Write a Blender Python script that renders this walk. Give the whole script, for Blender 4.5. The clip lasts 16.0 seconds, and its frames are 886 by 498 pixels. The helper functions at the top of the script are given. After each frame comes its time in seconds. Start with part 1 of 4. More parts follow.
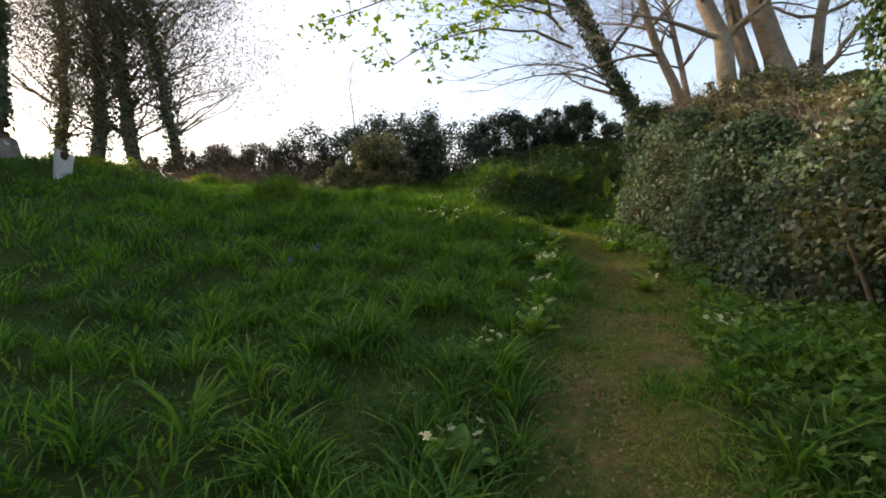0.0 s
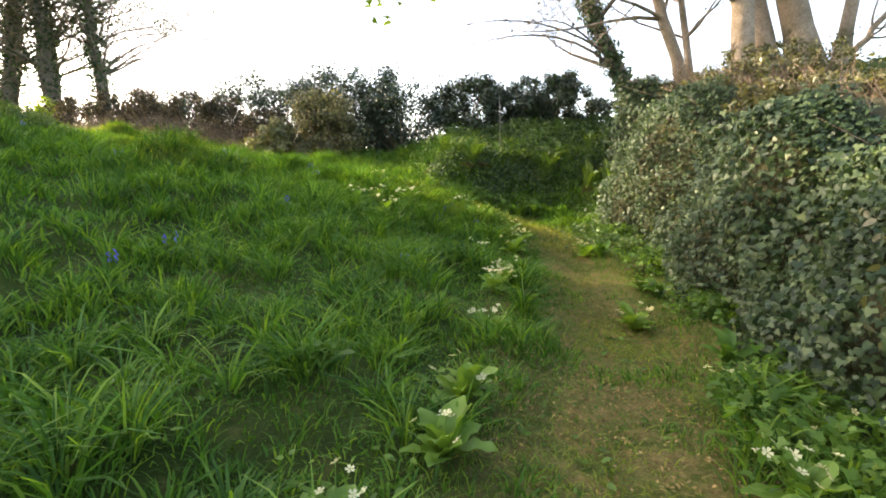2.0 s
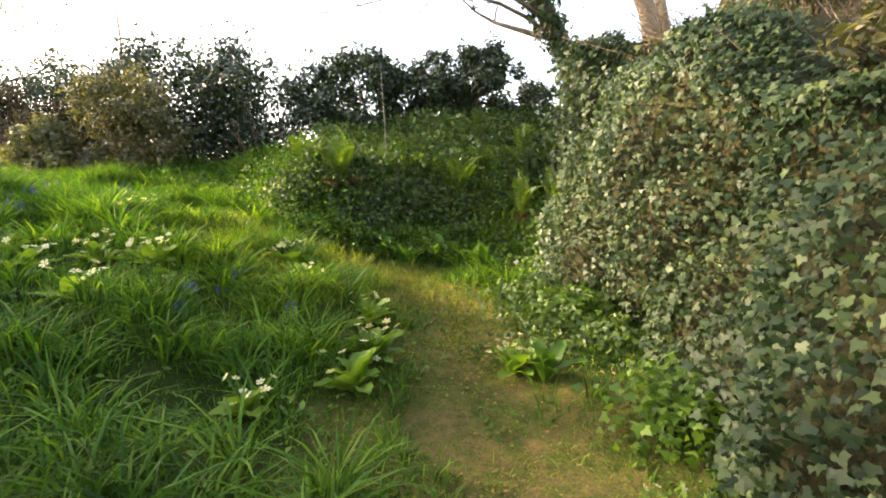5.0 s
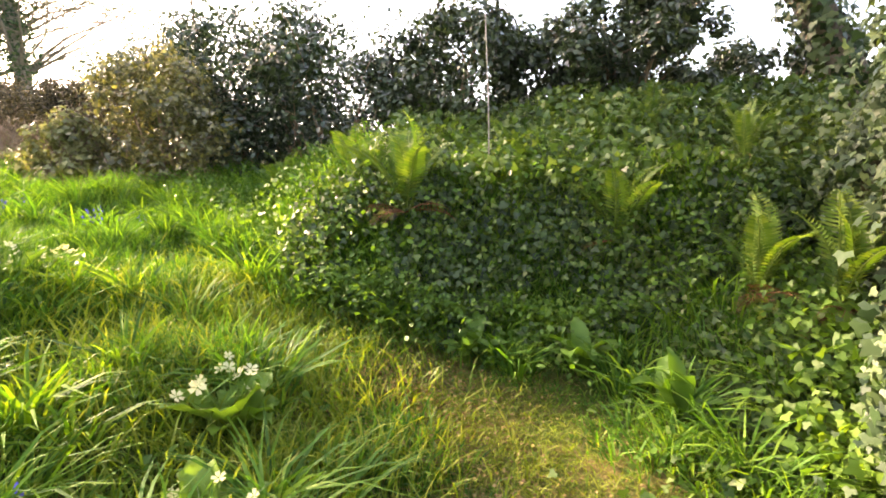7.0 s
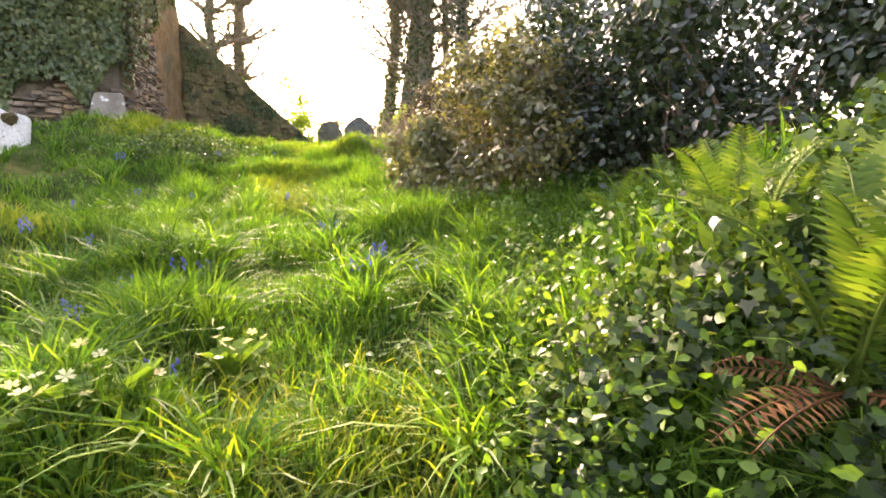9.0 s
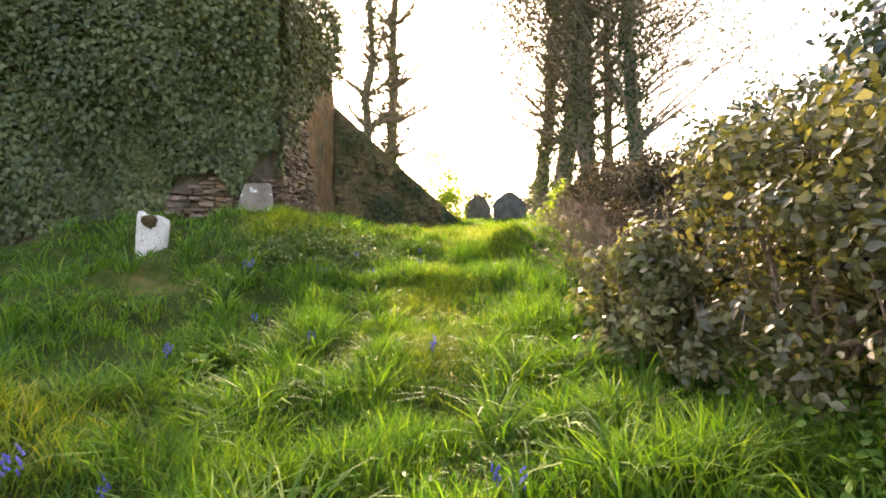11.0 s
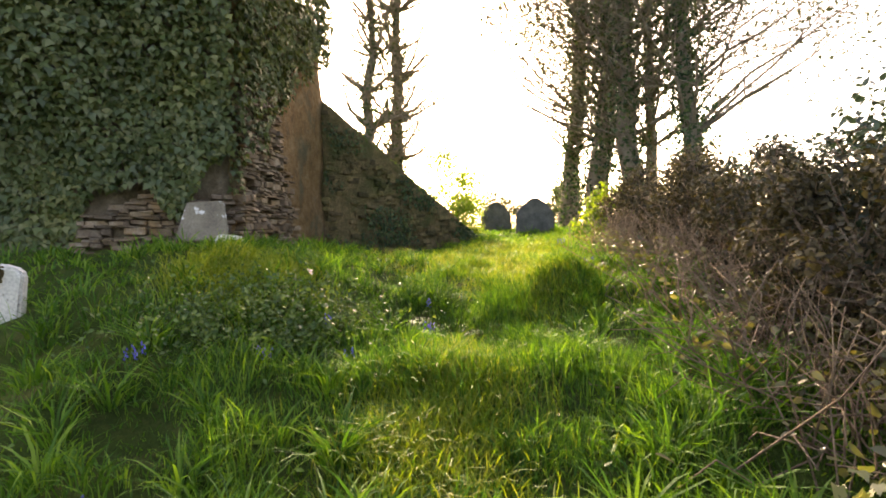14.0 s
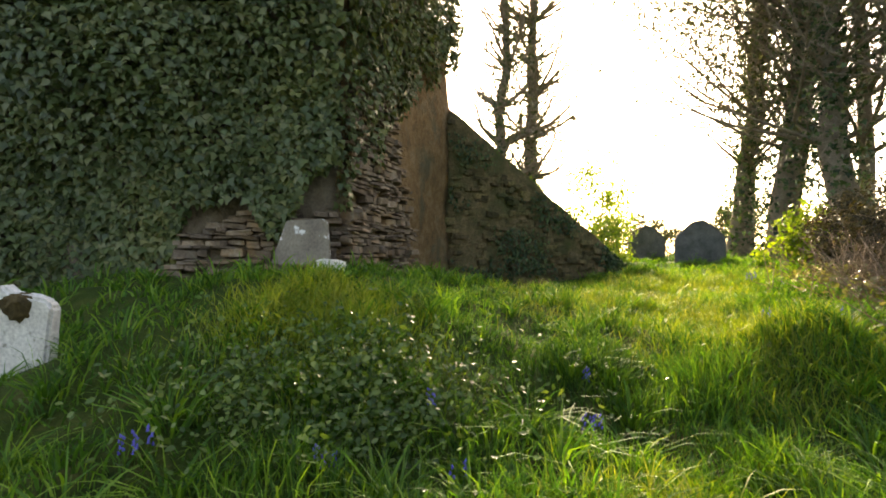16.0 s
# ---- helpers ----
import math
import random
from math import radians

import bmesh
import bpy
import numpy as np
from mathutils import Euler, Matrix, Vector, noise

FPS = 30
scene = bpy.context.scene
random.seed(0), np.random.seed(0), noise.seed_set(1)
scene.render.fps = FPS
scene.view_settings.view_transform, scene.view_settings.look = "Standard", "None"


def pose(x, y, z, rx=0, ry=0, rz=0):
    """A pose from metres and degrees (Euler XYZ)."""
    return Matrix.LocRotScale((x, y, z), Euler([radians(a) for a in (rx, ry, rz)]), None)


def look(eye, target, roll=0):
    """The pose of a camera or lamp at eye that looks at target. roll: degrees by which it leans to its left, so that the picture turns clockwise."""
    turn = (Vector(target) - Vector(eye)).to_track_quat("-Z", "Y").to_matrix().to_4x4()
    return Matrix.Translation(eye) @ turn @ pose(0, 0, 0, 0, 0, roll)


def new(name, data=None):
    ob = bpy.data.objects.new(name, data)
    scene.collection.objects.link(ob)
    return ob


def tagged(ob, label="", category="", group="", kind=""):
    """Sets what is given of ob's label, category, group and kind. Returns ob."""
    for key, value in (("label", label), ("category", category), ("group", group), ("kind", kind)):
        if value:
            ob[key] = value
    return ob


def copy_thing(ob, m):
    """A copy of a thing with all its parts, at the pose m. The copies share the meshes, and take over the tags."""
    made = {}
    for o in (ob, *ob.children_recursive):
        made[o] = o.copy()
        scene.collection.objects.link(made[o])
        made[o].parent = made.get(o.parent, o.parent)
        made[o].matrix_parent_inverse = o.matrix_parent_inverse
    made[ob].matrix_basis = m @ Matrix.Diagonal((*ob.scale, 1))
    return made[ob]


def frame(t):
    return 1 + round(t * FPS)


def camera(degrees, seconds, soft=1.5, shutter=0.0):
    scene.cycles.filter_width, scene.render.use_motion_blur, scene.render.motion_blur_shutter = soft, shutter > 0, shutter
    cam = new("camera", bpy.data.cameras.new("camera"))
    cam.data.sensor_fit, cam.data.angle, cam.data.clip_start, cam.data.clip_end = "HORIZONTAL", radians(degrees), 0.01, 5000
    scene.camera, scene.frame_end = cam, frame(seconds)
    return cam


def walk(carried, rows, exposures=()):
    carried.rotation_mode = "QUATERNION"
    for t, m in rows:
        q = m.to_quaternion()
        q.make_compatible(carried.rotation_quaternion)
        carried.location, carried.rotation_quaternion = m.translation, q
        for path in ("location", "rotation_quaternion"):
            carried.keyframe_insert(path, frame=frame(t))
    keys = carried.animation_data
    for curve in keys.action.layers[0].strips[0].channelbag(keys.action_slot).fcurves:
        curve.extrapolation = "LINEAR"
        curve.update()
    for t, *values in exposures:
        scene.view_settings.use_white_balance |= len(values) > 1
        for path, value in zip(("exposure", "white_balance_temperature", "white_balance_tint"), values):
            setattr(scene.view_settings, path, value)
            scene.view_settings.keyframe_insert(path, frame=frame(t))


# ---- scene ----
cam = camera(80.9, 16.0, 1.8)
PATH = [
    (0, (0.118, -0.022, 1.683), (0.103, 1.974, 1.567), -4.0),
    (0.5, (0.269, 0.424, 1.732), (0.63, 2.381, 1.535), -2.8),
    (1, (0.439, 0.963, 1.759), (0.769, 2.928, 1.585), -2.3),
    (1.5, (0.529, 1.483, 1.778), (0.66, 3.467, 1.56), 0.6),
    (2, (0.655, 1.945, 1.836), (0.741, 3.93, 1.608), 0.1),
    (2.5, (0.904, 2.451, 1.871), (0.938, 4.441, 1.673), -2.4),
    (3, (1.086, 3.115, 1.884), (1.302, 5.095, 1.702), -1.9),
    (3.5, (1.272, 3.678, 1.929), (1.64, 5.635, 1.742), -1.8),
    (3.7, (1.382, 3.964, 1.961), (1.758, 5.92, 1.777), -2.5),
    (5.8, (2.183, 6.601, 2.122), (2.429, 8.573, 1.902), -0.7),
    (6, (2.222, 6.866, 2.131), (2.468, 8.838, 1.908), -0.7),
    (6.5, (2.317, 7.672, 2.245), (2.528, 9.647, 2.008), -1.4),
    (7, (2.286, 8.443, 2.363), (2.076, 10.423, 2.168), -0.6),
    (7.5, (2.352, 9.071, 2.497), (1.745, 10.966, 2.291), -0.2),
    (8, (2.335, 9.553, 2.577), (1.39, 11.299, 2.338), -0.7),
    (8.5, (2.186, 10.035, 2.655), (0.974, 11.597, 2.352), 1.7),
    (9, (1.944, 10.476, 2.773), (0.42, 11.738, 2.482), 0.2),
    (9.5, (1.54, 10.754, 2.918), (-0.184, 11.743, 2.698), -1.8),
    (10, (0.99, 10.924, 3.123), (-0.811, 11.79, 3.032), -0.6),
    (10.2, (0.807, 10.977, 3.177), (-0.997, 11.838, 3.1), 0.6),
    (12.3, (-0.886, 11.663, 3.548), (-2.741, 12.409, 3.498), -1.8),
    (12.5, (-1.017, 11.705, 3.592), (-2.871, 12.45, 3.517), -1.2),
    (13, (-1.49, 11.849, 3.627), (-3.346, 12.59, 3.545), 0.6),
    (13.5, (-1.866, 12.014, 3.651), (-3.705, 12.795, 3.579), 0.7),
    (14, (-2.32, 12.237, 3.726), (-4.16, 13.019, 3.677), -1.0),
    (14.5, (-2.856, 12.381, 3.752), (-4.723, 13.096, 3.743), 1.0),
    (15, (-3.177, 12.579, 3.79), (-5.029, 13.334, 3.815), 2.3),
    (15.5, (-3.503, 12.755, 3.827), (-5.38, 13.444, 3.886), 0.3),
    (16, (-3.883, 12.654, 3.79), (-5.859, 12.964, 3.834), 0.4),
]
EXPOSURES = [(0, 1.35, 7200, 16), (0.5, 2.3, 7500, 16), (1.0, 2.6, 7500, 15), (1.5, 2.7, 7500, 16), (3.7, 2.7, 7600, 17), (6, 3.15, 8300, 20), (7.0, 3.5, 8300, 24), (8.0, 3.58, 8200, 29), (8.6, 3.55, 8100, 32), (10, 3.25, 8200, 30), (12.3, 2.9, 8300, 25), (14, 2.65, 8400, 23), (15, 2.45, 8500, 18), (16, 2.35, 8400, 15)]
walk(cam, [(t, look(eye, target, roll)) for t, eye, target, roll in PATH], EXPOSURES)

# ---- world and sun ----
SUN_YAW, SUN_UP = 67.0, 26.4          # degrees left of +y, degrees above the horizon
world = bpy.data.worlds.new("world")
scene.world = world
world.use_nodes = True
wn = world.node_tree
sky = wn.nodes.new("ShaderNodeTexSky")
sky.sky_type, sky.sun_disc = "NISHITA", False
sky.sun_elevation, sky.sun_rotation = radians(SUN_UP), radians(-SUN_YAW)
sky.air_density, sky.dust_density, sky.ozone_density = 1.0, 3.5, 1.0
wn.nodes["Background"].inputs["Strength"].default_value = 0.15
wn.links.new(sky.outputs["Color"], wn.nodes["Background"].inputs["Color"])
sun = new("sun", bpy.data.lights.new("sun", "SUN"))
sun.data.energy, sun.data.angle, sun.data.color = 4.0, radians(0.6), (1.0, 0.9, 0.72)
sun_way = Vector((-math.sin(radians(SUN_YAW)) * math.cos(radians(SUN_UP)), math.cos(radians(SUN_YAW)) * math.cos(radians(SUN_UP)), math.sin(radians(SUN_UP))))
sun.matrix_world = look(sun_way * 100, (0, 0, 0))

rng = np.random.default_rng(7)


# ---- materials ----
def nodes_of(name):
    m = bpy.data.materials.new(name)
    m.use_nodes = True
    nt = m.node_tree
    return m, nt, nt.nodes["Principled BSDF"], nt.nodes["Material Output"]


def ramp(nt, source, stops):
    r = nt.nodes.new("ShaderNodeValToRGB")
    els = r.color_ramp.elements
    while len(els) < len(stops):
        els.new(0.5)
    for e, (p, c) in zip(els, stops):
        e.position, e.color = p, (*c, 1)
    nt.links.new(source, r.inputs["Fac"])
    return r.outputs["Color"]


def noise_out(nt, scale, detail=4.0, rough=0.6):
    g = nt.nodes.new("ShaderNodeNewGeometry")
    n = nt.nodes.new("ShaderNodeTexNoise")
    n.inputs["Scale"].default_value, n.inputs["Detail"].default_value, n.inputs["Roughness"].default_value = scale, detail, rough
    nt.links.new(g.outputs["Position"], n.inputs["Vector"])
    return n.outputs["Fac"]


def mix(nt, fac, a, b, kind="MIX"):
    n = nt.nodes.new("ShaderNodeMix")
    n.data_type, n.blend_type = "RGBA", kind
    for key, v in ((0, fac), (6, a), (7, b)):
        if isinstance(v, (int, float)):
            n.inputs[key].default_value = v
        elif isinstance(v, tuple):
            n.inputs[key].default_value = (*v, 1)
        else:
            nt.links.new(v, n.inputs[key])
    return n.outputs[2]


def bump(nt, shader, source, strength, distance):
    b = nt.nodes.new("ShaderNodeBump")
    b.inputs["Strength"].default_value, b.inputs["Distance"].default_value = strength, distance
    nt.links.new(source, b.inputs["Height"])
    nt.links.new(b.outputs["Normal"], shader.inputs["Normal"])


def leaf_material(name, dark, mid, light, through_light=0.4, gloss=0.45, patch=1.2, thin=None, shine=0.32):
    """Foliage: colour varies from leaf to leaf and in patches; light passes through."""
    m, nt, p, out = nodes_of(name)
    g = nt.nodes.new("ShaderNodeNewGeometry")
    c = ramp(nt, g.outputs["Random Per Island"], [(0.0, dark), (0.55, mid), (1.0, light)])
    n = noise_out(nt, patch, 3.0)
    tint = ramp(nt, n, [(0.3, (0.62, 0.66, 0.6)), (0.5, (1, 1, 1)), (0.72, (1.25, 1.12, 0.85))])
    c = mix(nt, 1.0, c, tint, "MULTIPLY")
    nt.links.new(c, p.inputs["Base Color"])
    p.inputs["Roughness"].default_value = gloss
    p.inputs["Specular IOR Level"].default_value = shine
    tr = nt.nodes.new("ShaderNodeBsdfTranslucent")
    nt.links.new(mix(nt, 1.0, c, thin or (1.5, 1.5, 0.5), "MULTIPLY"), tr.inputs["Color"])
    ms = nt.nodes.new("ShaderNodeMixShader")
    ms.inputs[0].default_value = through_light
    nt.links.new(p.outputs[0], ms.inputs[1])
    nt.links.new(tr.outputs[0], ms.inputs[2])
    nt.links.new(ms.outputs[0], out.inputs["Surface"])
    return m


def rough_material(name, stops, scale, fine, rough=0.9, relief=0.02, stain=None, vary=False):
    m, nt, p, out = nodes_of(name)
    c = ramp(nt, noise_out(nt, scale, 6.0, 0.7), stops)
    f = noise_out(nt, fine, 5.0, 0.7)
    c = mix(nt, 1.0, c, ramp(nt, f, [(0.25, (0.6, 0.6, 0.6)), (0.75, (1.25, 1.25, 1.25))]), "MULTIPLY")
    if stain:
        col, sc, lo, hi = stain
        c = mix(nt, ramp(nt, noise_out(nt, sc, 5.0, 0.65), [(lo, (0, 0, 0)), (hi, (1, 1, 1))]), c, col)
    if vary:
        one = nt.nodes.new("ShaderNodeObjectInfo")
        c = mix(nt, 1.0, c, ramp(nt, one.outputs["Random"], [(0.0, (0.5, 0.48, 0.46)), (0.6, (1, 0.95, 0.9)), (1.0, (1.5, 1.4, 1.25))]), "MULTIPLY")
    nt.links.new(c, p.inputs["Base Color"])
    p.inputs["Roughness"].default_value = rough
    p.inputs["Specular IOR Level"].default_value = 0.25
    bump(nt, p, f, 0.8, relief)
    return m


GRASS = leaf_material("grass blades", (0.026, 0.078, 0.012), (0.068, 0.175, 0.022), (0.16, 0.27, 0.035), 0.44, 0.62, 0.9, None, 0.25)
# lighter, yellower than GRASS; the tint also stands in for sunlit patches
SUNNY = leaf_material("short grass with sunlit tint", (0.1, 0.17, 0.015), (0.17, 0.23, 0.025), (0.26, 0.29, 0.05), 0.45, 0.55, 1.2)
STRAW = leaf_material("dry grass", (0.09, 0.08, 0.025), (0.15, 0.125, 0.045), (0.25, 0.2, 0.09), 0.3, 0.6)
HERB = leaf_material("herb leaves", (0.05, 0.11, 0.015), (0.085, 0.18, 0.027), (0.15, 0.25, 0.05), 0.45, 0.5)
BANK_LEAF = leaf_material("small mixed bank leaves", (0.035, 0.075, 0.018), (0.065, 0.12, 0.028), (0.14, 0.2, 0.06), 0.35, 0.4, 1.5)
IVY = leaf_material("ivy leaves", (0.014, 0.034, 0.012), (0.034, 0.068, 0.022), (0.095, 0.135, 0.055), 0.22, 0.5, 1.4, None, 0.34)
IVY_OLD = leaf_material("old ivy leaves", (0.045, 0.07, 0.027), (0.085, 0.115, 0.042), (0.15, 0.16, 0.07), 0.25, 0.4, 0.7)
HEDGE = leaf_material("evergreen leaves", (0.018, 0.034, 0.018), (0.032, 0.056, 0.028), (0.07, 0.1, 0.05), 0.25, 0.3, 0.6, None, 0.55)
BRAMBLE = leaf_material("bramble leaves", (0.06, 0.065, 0.03), (0.115, 0.115, 0.05), (0.25, 0.23, 0.12), 0.35, 0.35, 0.8, None, 0.5)
THICKET = leaf_material("dry thicket leaves", (0.03, 0.025, 0.014), (0.06, 0.05, 0.026), (0.13, 0.1, 0.05), 0.25, 0.6, 0.8)
LITTER = leaf_material("dead leaf bits", (0.11, 0.07, 0.022), (0.24, 0.155, 0.045), (0.36, 0.26, 0.1), 0.15, 0.7, 4.0, (1.1, 1, 0.7))
NEW_LEAF = leaf_material("pale new bramble leaves", (0.1, 0.115, 0.05), (0.17, 0.18, 0.09), (0.29, 0.28, 0.16), 0.35, 0.45, 1.5)
SPRING = leaf_material("young tree leaves", (0.04, 0.05, 0.02), (0.065, 0.075, 0.03), (0.11, 0.115, 0.05), 0.25, 0.5, 0.5, (1.2, 1.2, 0.8))
SYCAMORE = leaf_material("sycamore leaves", (0.1, 0.17, 0.02), (0.17, 0.26, 0.03), (0.26, 0.34, 0.05), 0.5, 0.4, 0.8)
FERN = leaf_material("fern fronds", (0.05, 0.11, 0.015), (0.09, 0.16, 0.025), (0.15, 0.21, 0.04), 0.35, 0.6)
FERN_OLD = leaf_material("dead fern", (0.08, 0.03, 0.012), (0.14, 0.055, 0.02), (0.22, 0.11, 0.04), 0.25, 0.7, 3.0, (1.3, 1, 0.6))
PRIMROSE_LEAF = leaf_material("primrose leaves", (0.09, 0.18, 0.025), (0.14, 0.25, 0.04), (0.21, 0.31, 0.07), 0.4, 0.5, 3.0)
PETAL = leaf_material("pale yellow petals", (0.6, 0.57, 0.27), (0.68, 0.65, 0.36), (0.74, 0.72, 0.48), 0.35, 0.6, 3.0, (1, 1, 0.8))
BLUEBELL = leaf_material("bluebell flowers", (0.1, 0.09, 0.42), (0.14, 0.13, 0.55), (0.2, 0.2, 0.68), 0.35, 0.5, 3.0, (1, 1, 1.2))
BARK = rough_material("grey brown bark", [(0.3, (0.12, 0.095, 0.07)), (0.7, (0.28, 0.23, 0.17))], 5.0, 30.0, 0.9, 0.03)
PALE_BARK = rough_material("pale bark", [(0.3, (0.2, 0.15, 0.1)), (0.7, (0.42, 0.34, 0.25))], 4.0, 25.0, 0.85, 0.03, ((0.1, 0.09, 0.05), 2.0, 0.52, 0.7))
TWIG = rough_material("dry brown stems", [(0.3, (0.12, 0.08, 0.05)), (0.7, (0.3, 0.22, 0.15))], 8.0, 40.0)
STONE = rough_material("slate rubble", [(0.25, (0.09, 0.065, 0.045)), (0.5, (0.17, 0.13, 0.095)), (0.75, (0.27, 0.24, 0.2))], 6.0, 35.0, 0.9, 0.012, ((0.2, 0.12, 0.05), 2.5, 0.5, 0.75), True)
MORTAR = rough_material("earthy mortar", [(0.3, (0.08, 0.06, 0.04)), (0.7, (0.16, 0.13, 0.09))], 4.0, 30.0, 0.95, 0.03)
RUST_RENDER = rough_material("rusty old render", [(0.25, (0.09, 0.06, 0.03)), (0.5, (0.2, 0.12, 0.052)), (0.8, (0.3, 0.225, 0.14))], 4.0, 18.0, 0.95, 0.08, ((0.09, 0.085, 0.05), 1.4, 0.5, 0.66))
MOSSY = rough_material("moss grown stone", [(0.25, (0.05, 0.045, 0.022)), (0.45, (0.11, 0.095, 0.045)), (0.6, (0.17, 0.13, 0.07)), (0.85, (0.26, 0.21, 0.13))], 4.5, 22.0, 0.95, 0.09, ((0.065, 0.075, 0.027), 1.6, 0.5, 0.66), True)
GREY_SLAB = rough_material("grey slate slab", [(0.3, (0.15, 0.125, 0.095)), (0.7, (0.26, 0.225, 0.17))], 3.0, 40.0, 0.85, 0.006, ((0.6, 0.58, 0.54), 6.0, 0.6, 0.66))
WHITE_STONE = rough_material("weathered white stone", [(0.3, (0.5, 0.47, 0.42)), (0.7, (0.7, 0.67, 0.62))], 4.0, 45.0, 0.85, 0.006, ((0.12, 0.1, 0.07), 7.0, 0.62, 0.7))
DARK_STONE = rough_material("dark lichened stone", [(0.3, (0.06, 0.065, 0.06)), (0.7, (0.14, 0.14, 0.13))], 4.0, 40.0, 0.9, 0.01)
MOSS = rough_material("dark dry moss", [(0.3, (0.06, 0.045, 0.02)), (0.7, (0.13, 0.09, 0.035))], 12.0, 70.0, 1.0, 0.02)
SOIL = rough_material("leafy soil", [(0.3, (0.035, 0.035, 0.015)), (0.7, (0.08, 0.075, 0.03))], 3.0, 40.0, 0.95, 0.03)
POLE = rough_material("pale weathered stake", [(0.3, (0.22, 0.2, 0.17)), (0.7, (0.34, 0.31, 0.27))], 6.0, 50.0)


def ground_material():
    m, nt, p, out = nodes_of("turf and trodden path")
    a = nt.nodes.new("ShaderNodeAttribute")
    a.attribute_name = "worn"
    f = noise_out(nt, 60.0, 6.0, 0.75)
    turf = ramp(nt, noise_out(nt, 1.4, 6.0, 0.7), [(0.3, (0.02, 0.035, 0.008)), (0.55, (0.045, 0.075, 0.013)), (0.75, (0.1, 0.11, 0.03))])
    path = ramp(nt, noise_out(nt, 5.0, 7.0, 0.75), [(0.3, (0.06, 0.1, 0.018)), (0.46, (0.13, 0.15, 0.032)), (0.54, (0.2, 0.165, 0.055)), (0.64, (0.26, 0.185, 0.07)), (0.8, (0.34, 0.26, 0.12))])
    ad = nt.nodes.new("ShaderNodeMath")
    ad.operation = "MULTIPLY_ADD"
    nt.links.new(noise_out(nt, 2.6, 6.0, 0.7), ad.inputs[0])
    ad.inputs[1].default_value = 2.2
    ad.inputs[2].default_value = -1.1
    su = nt.nodes.new("ShaderNodeMath")
    su.operation, su.use_clamp = "ADD", True
    nt.links.new(ad.outputs[0], su.inputs[0])
    nt.links.new(a.outputs["Fac"], su.inputs[1])
    c = mix(nt, su.outputs[0], turf, path)
    p.inputs["Specular Tint"].default_value = (0.5, 0.5, 0.5, 1)
    c = mix(nt, 1.0, c, ramp(nt, f, [(0.25, (0.55, 0.55, 0.55)), (0.75, (1.35, 1.35, 1.3))]), "MULTIPLY")
    nt.links.new(c, p.inputs["Base Color"])
    p.inputs["Roughness"].default_value = 0.95
    p.inputs["Specular IOR Level"].default_value = 0.2
    bump(nt, p, f, 0.9, 0.03)
    return m


# ---- mesh helpers ----
def mesh_np(name, v, tri, material, smooth=False):
    v, tri = np.asarray(v, np.float32).reshape(-1, 3), np.asarray(tri, np.int32).reshape(-1, 3)
    me = bpy.data.meshes.new(name)
    me.vertices.add(len(v))
    me.vertices.foreach_set("co", v.ravel())
    me.loops.add(tri.size)
    me.loops.foreach_set("vertex_index", tri.ravel())
    me.polygons.add(len(tri))
    me.polygons.foreach_set("loop_start", np.arange(0, tri.size, 3, dtype=np.int32))
    if smooth:
        me.polygons.foreach_set("use_smooth", np.ones(len(tri), bool))
    me.update(calc_edges=True)
    me.materials.append(material)
    return me


def thing(name, data, label, category, group="", kind=""):
    return tagged(new(name, data), label, category, group, kind)


def child(name, data, parent, label=""):
    ob = new(name, data)
    ob.parent = parent
    return tagged(ob, label)


def join(parts):
    """Several (verts, triangles) as one."""
    vs, ts, n = [], [], 0
    for v, t in parts:
        v, t = np.asarray(v, float).reshape(-1, 3), np.asarray(t, int).reshape(-1, 3)
        vs.append(v), ts.append(t + n)
        n += len(v)
    return np.concatenate(vs), np.concatenate(ts)


def unit(v):
    return v / np.maximum(np.linalg.norm(v, axis=-1, keepdims=True), 1e-9)


# leaf outlines lie in x (across), y (to the tip), z (face)
OVATE = (np.array([(0, 0, 0), (-.3, .3, .06), (0, .35, -.03), (.3, .3, .06), (-.22, .68, .03), (.22, .68, .03), (0, 1, -.08)]),
         np.array([(0, 2, 1), (0, 3, 2), (1, 2, 4), (2, 3, 5), (2, 6, 4), (2, 5, 6)]))
LOBED = (np.array([(0, .05, 0), (-.34, -.08, .03), (-.55, .3, -.02), (-.27, .45, .05), (0, 1, -.1), (.27, .45, .05), (.55, .3, -.02), (.34, -.08, .03), (0, .38, .04)]),
         np.array([(8, 0, 1), (8, 1, 2), (8, 2, 3), (8, 3, 4), (8, 4, 5), (8, 5, 6), (8, 6, 7), (8, 7, 0)])[:, ::-1])
IVY_FAR = (np.array([(0, 0, 0), (-.52, .2, -.05), (-.26, .5, .05), (0, 1, -.1), (.26, .5, .05), (.52, .2, -.05)]), np.array([(0, 2, 1), (0, 3, 2), (0, 4, 3), (0, 5, 4)]))
DIAMOND = (np.array([(0, 0, 0), (-.28, .45, .07), (.28, .45, .07), (0, 1, 0)]), np.array([(0, 2, 1), (1, 2, 3)]))


def leaves(shape, pos, normal, tip, size):
    """One leaf at each place, facing normal, its tip towards tip."""
    z = unit(normal)
    y = unit(tip - z * (tip * z).sum(1, keepdims=True))
    x = np.cross(y, z)
    v, t = shape
    out = pos[:, None] + size[:, None, None] * (v[None, :, :1] * x[:, None] + v[None, :, 1:2] * y[:, None] + v[None, :, 2:] * z[:, None])
    tri = t[None] + (np.arange(len(pos)) * len(v))[:, None, None]
    return out.reshape(-1, 3), tri.reshape(-1, 3)


